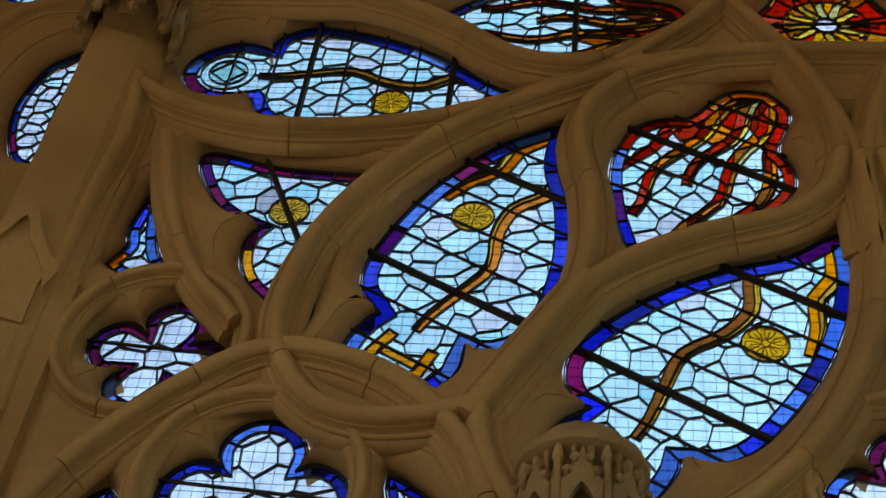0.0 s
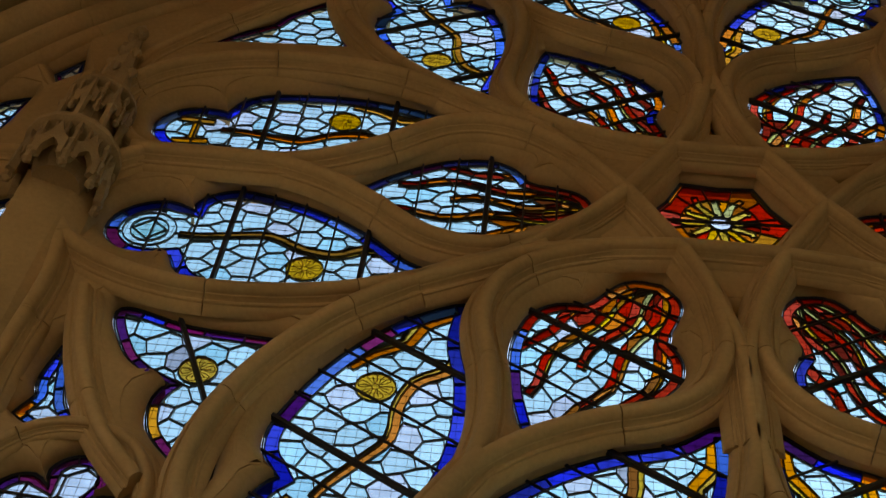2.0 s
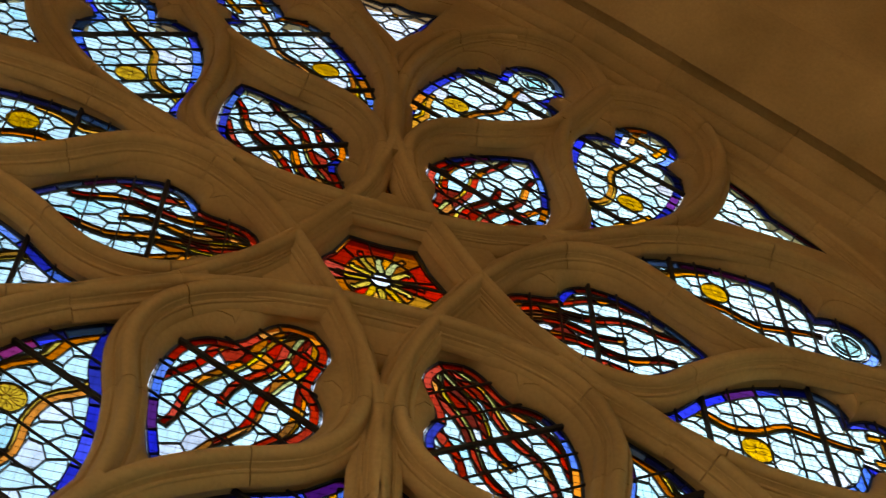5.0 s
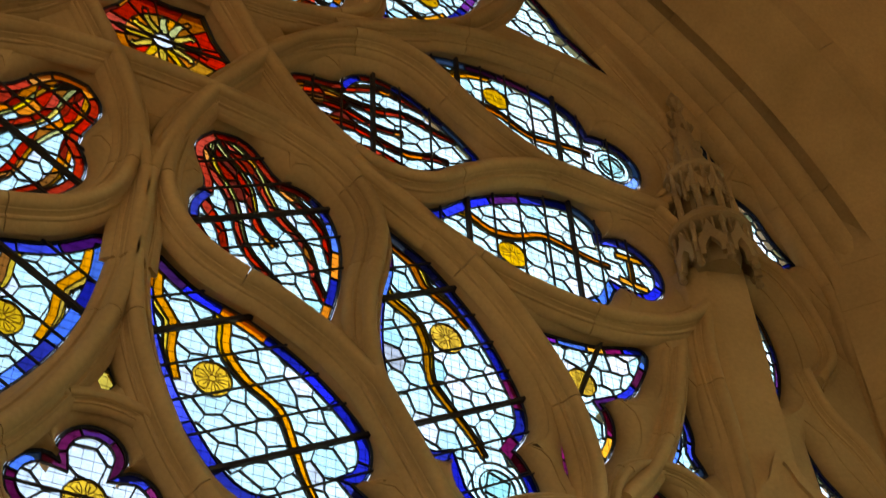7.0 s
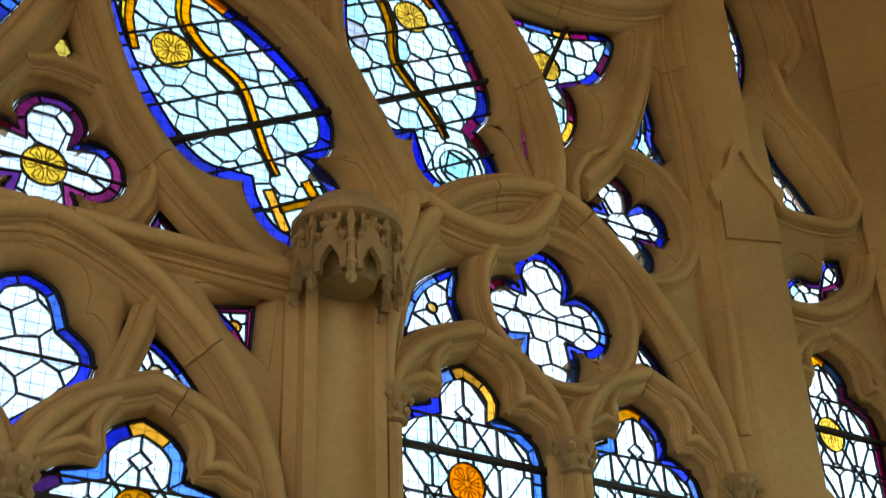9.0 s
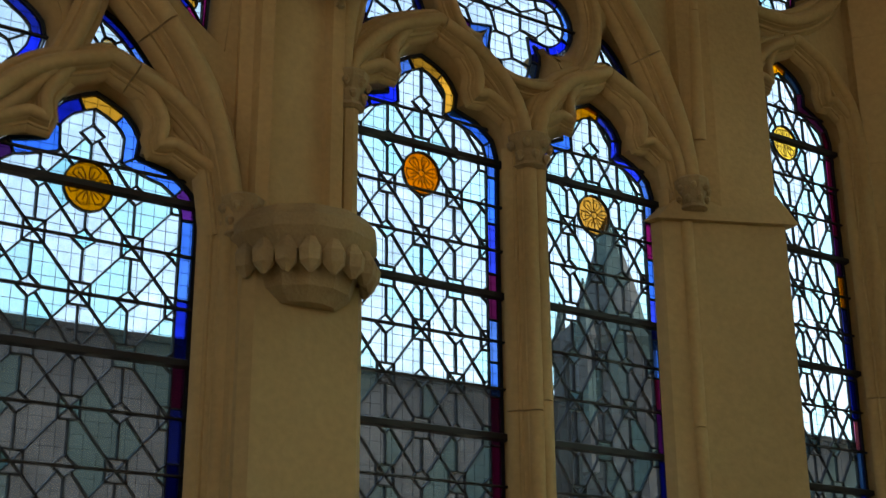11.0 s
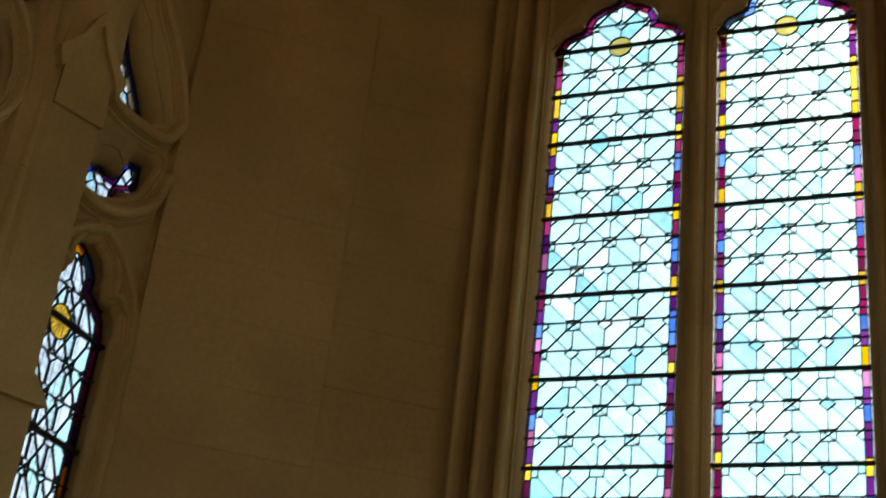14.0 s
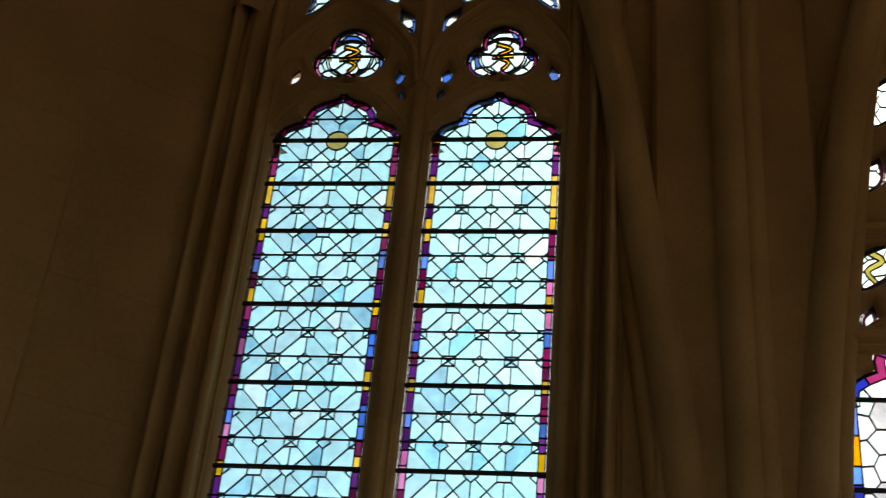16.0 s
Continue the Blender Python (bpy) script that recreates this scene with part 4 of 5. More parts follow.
NEXT_FOILS = [drop((6.40, 6.50), 0.13, 0.24, -0.5), drop((6.33, 6.09), 0.06, 0.13, -0.3), drop((6.42, 7.22), 0.11, 0.2, -0.5), drop((6.72, 7.3), 0.1, 0.2, -0.3), drop((6.60, 7.9), 0.15, 0.3, -0.4)]
next_outline = [lancet((a + b) / 2, (b - a) / 2, 5.58, 0.42, 1.2, 0.22) for a, b in NEXT_LIGHTS]
north_holes = [side_light(*l) for l in SIDE_LIGHTS] + [p for _, p in SIDE_FOILS] + next_outline + NEXT_FOILS
plate("wall_north", [(1.4, 0.0), (17.0, 0.0), (17.0, 13.0), (1.4, 13.0)], north_holes, NORTH, -0.09, 0.16, 0.06, "tan limestone side wall with tall two light windows")
THIN = moulding(0.045, 0.04, 0.10)
side_tr = empty("side_window_tracery", "moulded limestone mullion, jambs and tracery of a side window", "tracery")
for uu, w, hi in ((2.06, 0.10, 0.20), (1.93, 0.09, 0.28), (1.80, 0.09, 0.36), (3.24, 0.11, 0.16), (4.40, 0.10, 0.20), (4.54, 0.09, 0.28), (4.68, 0.09, 0.36)):
    sweep(spline([(uu, 0.6), (uu, 11.0)], 2.0), NORTH, moulding(w, 0.04, hi), "jamb_moulding" if w < 0.105 else "mullion", side_tr, piece=1.4, gap=0.002)
for u0, u1 in SIDE_LIGHTS:
    c = (u0 + u1) / 2
    sweep(spline([(u0 - 0.03, 7.66), (u0 + 0.1, 7.82), (u0 + 0.2, 7.93), (c - 0.16, 8.03), (c - 0.09, 8.11)], 0.06), NORTH, THIN, "cusped_head", side_tr, piece=3)
    sweep(spline([(u1 + 0.03, 7.66), (u1 - 0.1, 7.82), (u1 - 0.2, 7.93), (c + 0.16, 8.03), (c + 0.09, 8.11)], 0.06), NORTH, THIN, "cusped_head", side_tr, piece=3)
    sweep(ccw(circle((c, 8.36), 0.335, 32)), NORTH, THIN, "ring", side_tr, closed=True, piece=1)
    sweep(spline([(u0 - 0.09, 8.0), (u0 + 0.01, 8.42), (c, 8.84), (u1 - 0.01, 8.42), (u1 + 0.09, 8.0)], 0.06), NORTH, FINE, "sub_arch", side_tr, piece=1)
sweep(spline([(1.9, 8.2), (2.02, 8.95), (2.5, 9.55), (3.24, 10.0), (3.95, 9.55), (4.42, 8.95), (4.55, 8.2)], 0.1), NORTH, MAIN, "arch", side_tr, piece=0.9)
next_tr = empty("side_window_tracery", "moulded limestone mullion and curved tracery of the next side window", "tracery")
for (a, b) in NEXT_LIGHTS:
    sweep(arch_line((a + b) / 2, (b - a) / 2 + 0.06, 1.0, 5.5, 6.12), NORTH, THIN, "sub_arch", next_tr)
sweep(spline([(5.98, 5.4), (6.02, 6.3), (6.2, 7.5), (6.6, 8.6)], 0.1), NORTH, MAIN, "arch", next_tr, piece=0.9)
sweep(spline([(6.15, 5.9), (6.5, 5.95), (6.8, 6.4), (7.05, 7.0)], 0.1), NORTH, SUB, "curl", next_tr, piece=0.9)
sweep(spline([(6.2, 6.7), (6.6, 6.75), (6.9, 7.0), (7.1, 7.6)], 0.1), NORTH, SUB, "curl", next_tr, piece=0.9)


# vaulting shafts and springing ribs between the side windows
def tube(path, radii, sides=12, keel=0.25, flat=None):
    path = np.array(path, float)
    d = np.gradient(path, axis=0)
    d /= np.linalg.norm(d, axis=1)[:, None]
    v, f = [], []
    for i, (p, t) in enumerate(zip(path, d)):
        a = np.cross(t, (0.0, 1.0, 0.0))
        a /= np.linalg.norm(a)
        b = np.cross(t, a)
        r = radii if np.isscalar(radii) else radii[i]
        for k in range(sides):
            g = 2 * math.pi * k / sides
            q = r * (1 + keel * max(0, math.cos(g * 3)) ** 3 * 0.5)
            v.append(p + a * q * math.cos(g) + b * q * math.sin(g))
    for i in range(len(path) - 1):
        f += [[i * sides + k, i * sides + (k + 1) % sides, (i + 1) * sides + (k + 1) % sides, (i + 1) * sides + k] for k in range(sides)]
    return v, f


def spline3(pts, n=10):
    p = [np.array(q, float) for q in pts]
    out = []
    for i in range(len(p) - 1):
        a, b, c, d = p[max(i - 1, 0)], p[i], p[i + 1], p[min(i + 2, len(p) - 1)]
        for j in range(n):
            t = j / n
            out.append(0.5 * ((2 * b) + (c - a) * t + (2 * a - 5 * b + 4 * c - d) * t * t + (3 * b - a - 3 * c + d) * t ** 3))
    return out + [p[-1]]


cluster = empty("vault_shafts", "clustered limestone wall shafts branching into vault ribs", "pillar")
for pts, r in (([(6.42, -5.30, 0.0), (6.42, -5.28, 3.2), (6.40, -5.12, 5.0), (6.34, -4.88, 6.6), (6.2, -4.62, 8.2), (5.7, -4.0, 10.4)], 0.13),
               ([(6.5, -5.10, 0.0), (6.5, -5.08, 3.2), (6.48, -4.95, 5.0), (6.46, -4.76, 6.6), (6.4, -4.6, 8.2), (6.2, -4.2, 10.4)], 0.07),
               ([(6.34, -5.50, 0.0), (6.34, -5.50, 4.0), (6.30, -5.47, 6.6), (6.0, -5.45, 9.0), (5.0, -5.45, 11.4)], 0.11),
               ([(6.36, -5.62, 0.0), (6.36, -5.62, 4.0), (6.32, -5.60, 6.6), (6.0, -5.6, 9.0), (5.0, -5.6, 11.4)], 0.085),
               ([(6.42, -5.78, 0.0), (6.42, -5.80, 3.2), (6.40, -5.92, 5.0), (6.36, -6.12, 6.6), (6.2, -6.45, 8.4), (5.7, -7.1, 10.4)], 0.12),
               ([(6.5, -5.95, 0.0), (6.5, -5.97, 3.2), (6.48, -6.06, 5.0), (6.46, -6.25, 6.6), (6.4, -6.55, 8.4), (6.2, -7.2, 10.4)], 0.075)):
    v, f = tube(spline3(pts), r)
    part("vault_rib", mesh_of("vault_rib", v, f, STONE, True), cluster)
v, f = box_data(6.38, 6.7, -6.05, -4.95, 0.0, 11.0, 0.03)
part("backing", mesh_of("backing", v, f, STONE), cluster)

# vault over all
BIG_R = spline([(0, 15.4), (1.6, 14.9), (3.4, 14.0), (5.0, 12.9), (6.1, 11.8), (6.72, 10.4)], 0.3)
TOP_R = ARCH_R[ARCH_R[:, 1] > 7.4]
k = len(TOP_R)
idx = np.linspace(0, len(BIG_R) - 1, k)
BIG_R = np.stack([np.interp(idx, np.arange(len(BIG_R)), BIG_R[:, q]) for q in (0, 1)], 1)
NEAR_R = TOP_R + np.stack([np.linspace(0.12, 0.62, k), np.linspace(0.55, 0.15, k)], 1)
rings = [(-0.46, TOP_R + np.stack([np.linspace(0.0, 0.3, k), np.linspace(0.3, 0.0, k)], 1))]
for t in np.linspace(0, 1, 9):
    e = t ** 0.8
    half = NEAR_R * (1 - e) + BIG_R * e
    rings.append((-0.9 - 1.6 * t, half))
for yy in (-4.0, -6.5, -9.0, -12.0, -17.2):
    rings.append((yy, BIG_R))
v, f = [], []
for yy, half in rings:
    full = np.vstack([(half * (-1, 1))[::-1], half[1:]])
    v += [(x, yy, z) for x, z in full]
n = 2 * k - 1
for i in range(len(rings) - 1):
    f += [[i * n + j, i * n + j + 1, (i + 1) * n + j + 1, (i + 1) * n + j] for j in range(n - 1)]
thing("ceiling", mesh_of("ceiling", v, f, STONE, True), "smooth tan plastered stone vault", "ceiling", "", "structure")
vr = empty("vault_ribs", "moulded limestone ribs crossing the vault", "vault rib", "", "structure")
for s in (1, -1):
    v, f = tube(spline3([(s * 6.35, -1.85, 8.6), (s * 6.15, -2.0, 10.3), (s * 5.3, -2.3, 12.2), (s * 3.2, -3.0, 13.9), (0, -4.2, 15.2)]), 0.13)
    part("vault_rib", mesh_of("vault_rib", v, f, STONE, True), vr)
    v, f = tube(spline3([(s * 6.5, -1.85, 5.0), (s * 6.45, -1.85, 8.0), (s * 6.35, -2.2, 9.4), (s * 6.3, -3.2, 10.5)]), 0.07)
    part("wall_rib", mesh_of("wall_rib", v, f, STONE, True), vr)

v, f = box_data(-7.0, 7.0, -17.4, 0.2, -0.3, 0.0)
thing("floor", mesh_of("floor", v, f, FLOOR), "worn stone paved floor", "floor", "", "structure")
SOUTH = Plane((-6.6, 0, 0), (0, 1, 0), (-1, 0, 0))
plate("wall_south", [(-17.0, 0.0), (-1.4, 0.0), (-1.4, 13.0), (-17.0, 13.0)], [lancet(c, 1.1, 7.2, 0.9, 2.2, 0.6, 0.3) for c in (-4.0, -8.0, -12.0)], SOUTH, -0.06, 0.3, 0.1, "tan limestone side wall with tall window openings")
EAST = Plane((0, -17.0, 0), (-1, 0, 0), (0, -1, 0))
plate("wall_east", [(-7.0, 0.0), (7.0, 0.0), (7.0, 16.0), (-7.0, 16.0)], [lancet(0, 2.4, 8.6, 2.0, 2.8, 1.2, 0.7)], EAST, -0.06, 0.3, 0.1, "tan limestone end wall with a tall window opening")

# outside: the castle roofs across the court
yard = thing("ground", mesh_of("ground", [(-400, -400, -0.35), (400, -400, -0.35), (400, 400, -0.35), (-400, 400, -0.35)], [[0, 1, 2, 3]], FLOOR), "pale stone paved courtyard", "ground", "", "structure")
house = empty("court_building", "grey stone building, shade darkened into its colour, with a long level roofline and pinnacles", "building")
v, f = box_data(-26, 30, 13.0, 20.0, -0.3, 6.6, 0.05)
part("wall", mesh_of("wall", v, f, OUTSIDE_SHADED), house)
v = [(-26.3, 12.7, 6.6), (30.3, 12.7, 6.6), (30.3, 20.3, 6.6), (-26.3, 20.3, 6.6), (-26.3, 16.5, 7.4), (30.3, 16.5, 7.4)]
part("roof", mesh_of("roof", v, [[0, 1, 5, 4], [2, 3, 4, 5], [1, 2, 5], [3, 0, 4], [3, 2, 1, 0]], OUTSIDE_SHADED), house)
tower = empty("stair_turret", "grey stone turret, shade darkened into its colour, with a pointed roof", "tower")
part("shaft", mesh_of("shaft", *ring_data(13.9, 12.4, [(0.75, -0.3), (0.75, 7.4), (0.9, 7.5), (0.9, 7.8), (0.6, 7.9), (0.45, 8.6), (0.12, 9.7), (0.02, 9.9)], 8), OUTSIDE_SHADED), tower)
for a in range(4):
    part("pinnacle", mesh_of("pinnacle", *ring_data(13.9 + 1.0 * math.cos(a * 1.57 + 0.4), 12.4 + 1.0 * math.sin(a * 1.57 + 0.4), [(0.16, 5.2), (0.16, 7.4), (0.2, 7.45), (0.02, 8.5)], 6), OUTSIDE_SHADED), tower)

# ---- the stained glass ----


def bounds(p):
    return p.min(0), p.max(0)


def pale(rng=RNG):
    k = rng.random()
    return "pale" if k < 0.78 else "ice" if k < 0.90 else "clear" if k < 0.985 else "grey"


def border_colour(seq):
    return lambda: RNG.choices([c for c, _ in seq], [w for _, w in seq])[0]


BLUE_BORDER = border_colour((("blue", 6), ("azure", 3), ("purple", 1.0), ("plum", 0.5), ("orange", 0.35)))
RED_BORDER = border_colour((("blue", 1.2), ("azure", 0.6), ("plum", 5), ("purple", 2.5), ("amber", 0.3)))


def painted_boss(light, plane, c, r, place=None):
    """Brown painted petals on a round boss."""
    put = place or (lambda q: q)
    segs = []
    for i in range(6):
        a = math.pi / 3 * i + 0.2
        loop = [(c[0] + d * math.cos(a + w), c[1] + d * math.sin(a + w)) for d, w in ((0.2 * r, 0.0), (0.55 * r, 0.36), (0.86 * r, 0.30), (0.93 * r, 0.0), (0.86 * r, -0.30), (0.55 * r, -0.36), (0.2 * r, 0.0))]
        segs += line_segs(np.array(loop)) + [((c[0] + 0.35 * r * math.cos(a), c[1] + 0.35 * r * math.sin(a)), (c[0] + 0.7 * r * math.cos(a), c[1] + 0.7 * r * math.sin(a)))]
    segs += loop_segs(circle(c, 0.2 * r, 8))
    v, f = strips([(np.array(put(a)), np.array(put(b))) for a, b in segs], plane, 0.0055, -0.0055, -0.0035)
    part("painted_petals", mesh_of("painted_petals", v, f, PAINT), light, "brown painted petal lines on gold glass")


def wave(pts):
    return spline(pts, 0.06)


# petals' outer lights
for ax in AXES:
    for m in (1, -1):
        letter = m < 0
        ros = circle((2.375, 0.775), 0.105, 18)
        flame = wave([(1.93, 0.56), (2.05, 0.55), (2.22, 0.63), (2.42, 0.60), (2.62, 0.50), (2.82, 0.52), (3.02, 0.55), (3.14, 0.55)])
        lick = wave([(1.66, 0.79), (1.85, 0.86), (2.0, 0.84), (2.16, 0.92), (2.34, 0.96)])
        f1, f2 = ribbon(flame, 0.088, 0.026), ribbon(flame + (0.0, 0.027), 0.032, 0.012)
        l1, l2 = ribbon(lick, 0.11, 0.04), ribbon(lick + (0.0, 0.03), 0.05, 0.02)
        shapes = [(f1, True), (f2, False), (l1, True), (l2, False), (ros, True)]
        if letter:
            glyph = [ribbon(np.array([(3.20, 0.42), (3.43, 0.40)]), 0.055, 0.055), ribbon(np.array([(3.20, 0.64), (3.43, 0.66)]), 0.055, 0.055), ribbon(np.array([(3.31, 0.43), (3.31, 0.63)]), 0.045, 0.045)]
            shapes += [(g, True) for g in glyph]
        else:
            glyph = [circle((3.32, 0.53), 0.155, 20), circle((3.32, 0.53), 0.11, 16), ccw(np.array([(3.22, 0.53), (3.32, 0.44), (3.42, 0.53), (3.32, 0.62)]))]
            shapes += [(glyph[0], True), (glyph[1], False), (glyph[2], False)]
        leads = honeycomb(bounds(OUTER), 0.084, RNG, 0.24, RNG.uniform(-0.3, 0.3), 1.2)

        def colour(c, edge, shapes=shapes, glyph=glyph, letter=letter, ros=ros, f1=f1, f2=f2, l1=l1, l2=l2):
            if inside(c, ros):
                return "gold"
            if edge:
                return BLUE_BORDER()
            if inside(c, f2) or inside(c, l2):
                return RNG.choice(("yellow", "yellow", "gold"))
            if inside(c, f1) or inside(c, l1):
                return RNG.choice(("orange", "amber", "amber"))
            if letter and any(inside(c, g) for g in glyph):
                return "amber"
            if not letter and inside(c, glyph[0]) and not inside(c, glyph[1]):
                return "amber" if RNG.random() < 0.7 else "clear"
            return pale()

        bars = [(((q, 0.0), (q, 1.2)), 0.036 if i in (1, 5) else 0.013) for i, q in enumerate((1.86, 2.06, 2.26, 2.46, 2.66, 2.86, 3.06, 3.30))]
        lab = "pale blue leaded petal, blue border, gold rosette, " + ("amber monogram" if letter else "amber ring")
        root = stained_light(lab, OUTER, WEST, leads, colour, shapes, bars, "rose petal lights", 0.078, 0.24, 0.0078, sector(ax, m))
        painted_boss(root, WEST, (2.375, 0.775), 0.1, sector(ax, m))
    # inner flame light
    bands = []
    for i, a in enumerate((-0.95, -0.5, -0.05, 0.42, 0.92)):
        end = (1.70, 1.95, 1.62, 2.1, 1.78)[i]
        pts = []
        for t in np.linspace(0, 1, 13):
            s = 0.80 + t * (end - 0.80)
            spread = min(0.12 + 0.42 * (s - 0.8), 0.34)
            pts.append((s, a * spread + 0.035 * math.sin(10 * s + i * 1.3)))
        bands.append(np.array(pts))
    rib1 = [ribbon(b, 0.095, 0.042) for b in bands]
    rib2 = [ribbon(b + (0, 0.025), 0.035, 0.016) for b in bands[1:]]
    leads = honeycomb(bounds(INNER), 0.082, RNG, 0.25, RNG.uniform(-0.4, 0.4), 1.2)

    def colour(c, edge, rib1=rib1, rib2=rib2):
        if any(inside(c, r) for r in rib2):
            return RNG.choice(("orange", "olive", "yellow", "amber"))
        if any(inside(c, r) for r in rib1):
            return RNG.choice(("red", "red", "red", "orange"))
        if edge:
            return RNG.choice(("red", "red", "plum")) if c[0] < 1.15 else RNG.choice(("red", "orange", "blue", "azure")) if c[0] < 1.6 else BLUE_BORDER()
        if c[0] < 1.02 or (c[0] < 1.28 and RNG.random() < 0.5):
            return RNG.choice(("red", "red", "orange", "brown"))
        return pale()

    bars = [(((q, -0.5), (q, 0.5)), 0.036 if i == 2 else 0.013) for i, q in enumerate((0.98, 1.18, 1.40, 1.60, 1.82))]
    stained_light("leaded glass light of red and orange flames on pale blue", INNER, WEST, leads, colour, [(r, False) for r in rib1 + rib2], bars, "rose flame lights", 0.062, 0.2, 0.0078, sector(ax))
    tint = {270: "yellow", 210: "red", 330: "red", 30: "orange", 150: "orange", 90: "amber"}[(ax + 30) % 360]
    stained_light("small wedge of %s glass beside the rose centre" % tint, SLIVER, WEST, [((0.8, -0.02), (1.2, 0.03)), ((0.95, -0.2), (0.95, 0.2))], lambda c, e, tint=tint: tint if RNG.random() < 0.8 else "gold", (), (), "rose wedges", 0.0, 1, 0.009, sector(ax + 30))

# heart of the rose
petals, pl = [], []
for i in range(12):
    a = 2 * math.pi * i / 12
    r1 = 0.29 if i % 2 == 0 else 0.22
    line = np.array([(0.07 * math.cos(a), 0.07 * math.sin(a)), (0.2 * math.cos(a + 0.12), 0.2 * math.sin(a + 0.12)), (r1 * math.cos(a), r1 * math.sin(a))])
    petals.append(ribbon(spline(line, 0.05), 0.055, 0.035))
disc = circle((0, 0), 0.065, 12)


def heart_colour(c, edge):
    if inside(c, disc):
        return "clear"
    if math.hypot(c[0], c[1]) > 0.24:
        return RNG.choice(("red", "orange", "red", "amber"))
    for i, p in enumerate(petals):
        if inside(c, p):
            return "olive" if i in (2, 3) else RNG.choice(("yellow", "yellow", "gold"))
    return RNG.choice(("red", "orange", "orange", "amber"))


stained_light("glowing gold and red glass sunflower at the heart of the rose", CENTRE, WEST, [((math.cos(a) * 0.06, math.sin(a) * 0.06), (math.cos(a) * 0.5, math.sin(a) * 0.5)) for a in np.linspace(0.26, 6.54, 13)[:-1]],
              heart_colour, [(p, True) for p in petals] + [(disc, True), (circle((0, 0), 0.24, 24), False)], [(((-0.5, -0.03), (0.5, 0.02)), 0.02)], "rose heart", 0.03, 0.12, 0.008, lambda q: (q[0], ZC + q[1]), [((math.cos(a) * 0.23, math.sin(a) * 0.23), (math.cos(a) * 0.5, math.sin(a) * 0.5)) for a in np.linspace(0.26, 6.54, 13)[:-1]])

# foils and spandrels
for (kind, sgn), outline in FOILS.items():
    outline = ccw(outline)
    c0 = outline.mean(0)
    size = 0.085
    extra, segs, ros = [], [], None
    bord, colours = 0.058, BLUE_BORDER
    bars = []
    if kind in ("quatrefoil_mid", "spandrel"):
        c0 = np.array((0, 4.93)) if kind == "quatrefoil_mid" else np.array((sgn * 2.77, 6.56))
        ros = circle(c0, 0.10, 18)
        extra = [(ros, True)]
        colours = RED_BORDER
    if kind in ("quatrefoil_side", "spandrel_top"):
        colours = RED_BORDER
    if kind in ("corner", "small_triangle", "triangle_bay", "triangle_mid", "triangle_bay_out", "top_triangle"):
        extra = [(circle(c0, 0.03, 10), True)]
        segs = [((c0[0] + 0.03 * math.cos(a), c0[1] + 0.03 * math.sin(a)), (c0[0] + 0.4 * math.cos(a), c0[1] + 0.4 * math.sin(a))) for a in (0.5, 2.0, 3.6, 5.2)]
        colours = RED_BORDER if kind in ("corner", "small_triangle") else BLUE_BORDER
        size = 0.13
        bord = 0.045
    if kind.startswith("far"):
        size, bord = 0.06, 0.042
    if kind == "drop_low":
        bord = 0.0
    if "quatrefoil" in kind or kind == "heart":
        size = 0.09
        lo, hi = bounds(outline)
        bars = [(((lo[0] - 0.1, c0[1] + (0.08 if sgn < 0 else 0.0)), (hi[0] + 0.1, c0[1])), 0.015)]
    if kind == "spandrel":
        bars = [(((sgn * 2.62, 6.2), (sgn * 2.98, 7.0)), 0.034), (((sgn * 2.86, 5.9), (sgn * 3.25, 6.7)), 0.012)]
    leads = honeycomb(bounds(outline), size, RNG, 0.25, RNG.uniform(0, 1), 1.1)

    def colour(c, edge, kind=kind, ros=ros, extra=extra, colours=colours):
        if kind == "drop_low":
            return "yellow"
        if extra and inside(c, extra[0][0]):
            return "gold" if ros is not None else "amber"
        if edge:
            return colours()
        return "clear" if "quatrefoil" in kind or "triangle" in kind or kind in ("heart", "corner") or (kind.startswith("far") and RNG.random() < 0.6) else pale()

    word = {"quatrefoil_side": "quatrefoil of clear glass with plum border", "quatrefoil_bay": "quatrefoil of clear glass with blue border", "quatrefoil_mid": "quatrefoil of clear glass with gold rosette", "spandrel": "three cornered pale glass spandrel with plum border",
            "heart": "heart shaped clear glass light with blue border"}.get(kind, "small pale glass tracery light with coloured border")
    root = stained_light(word, outline, WEST, leads, colour, extra, bars, "tracery lights", bord, 0.17, 0.0095, None, segs)
    if ros is not None:
        painted_boss(root, WEST, c0, 0.095)


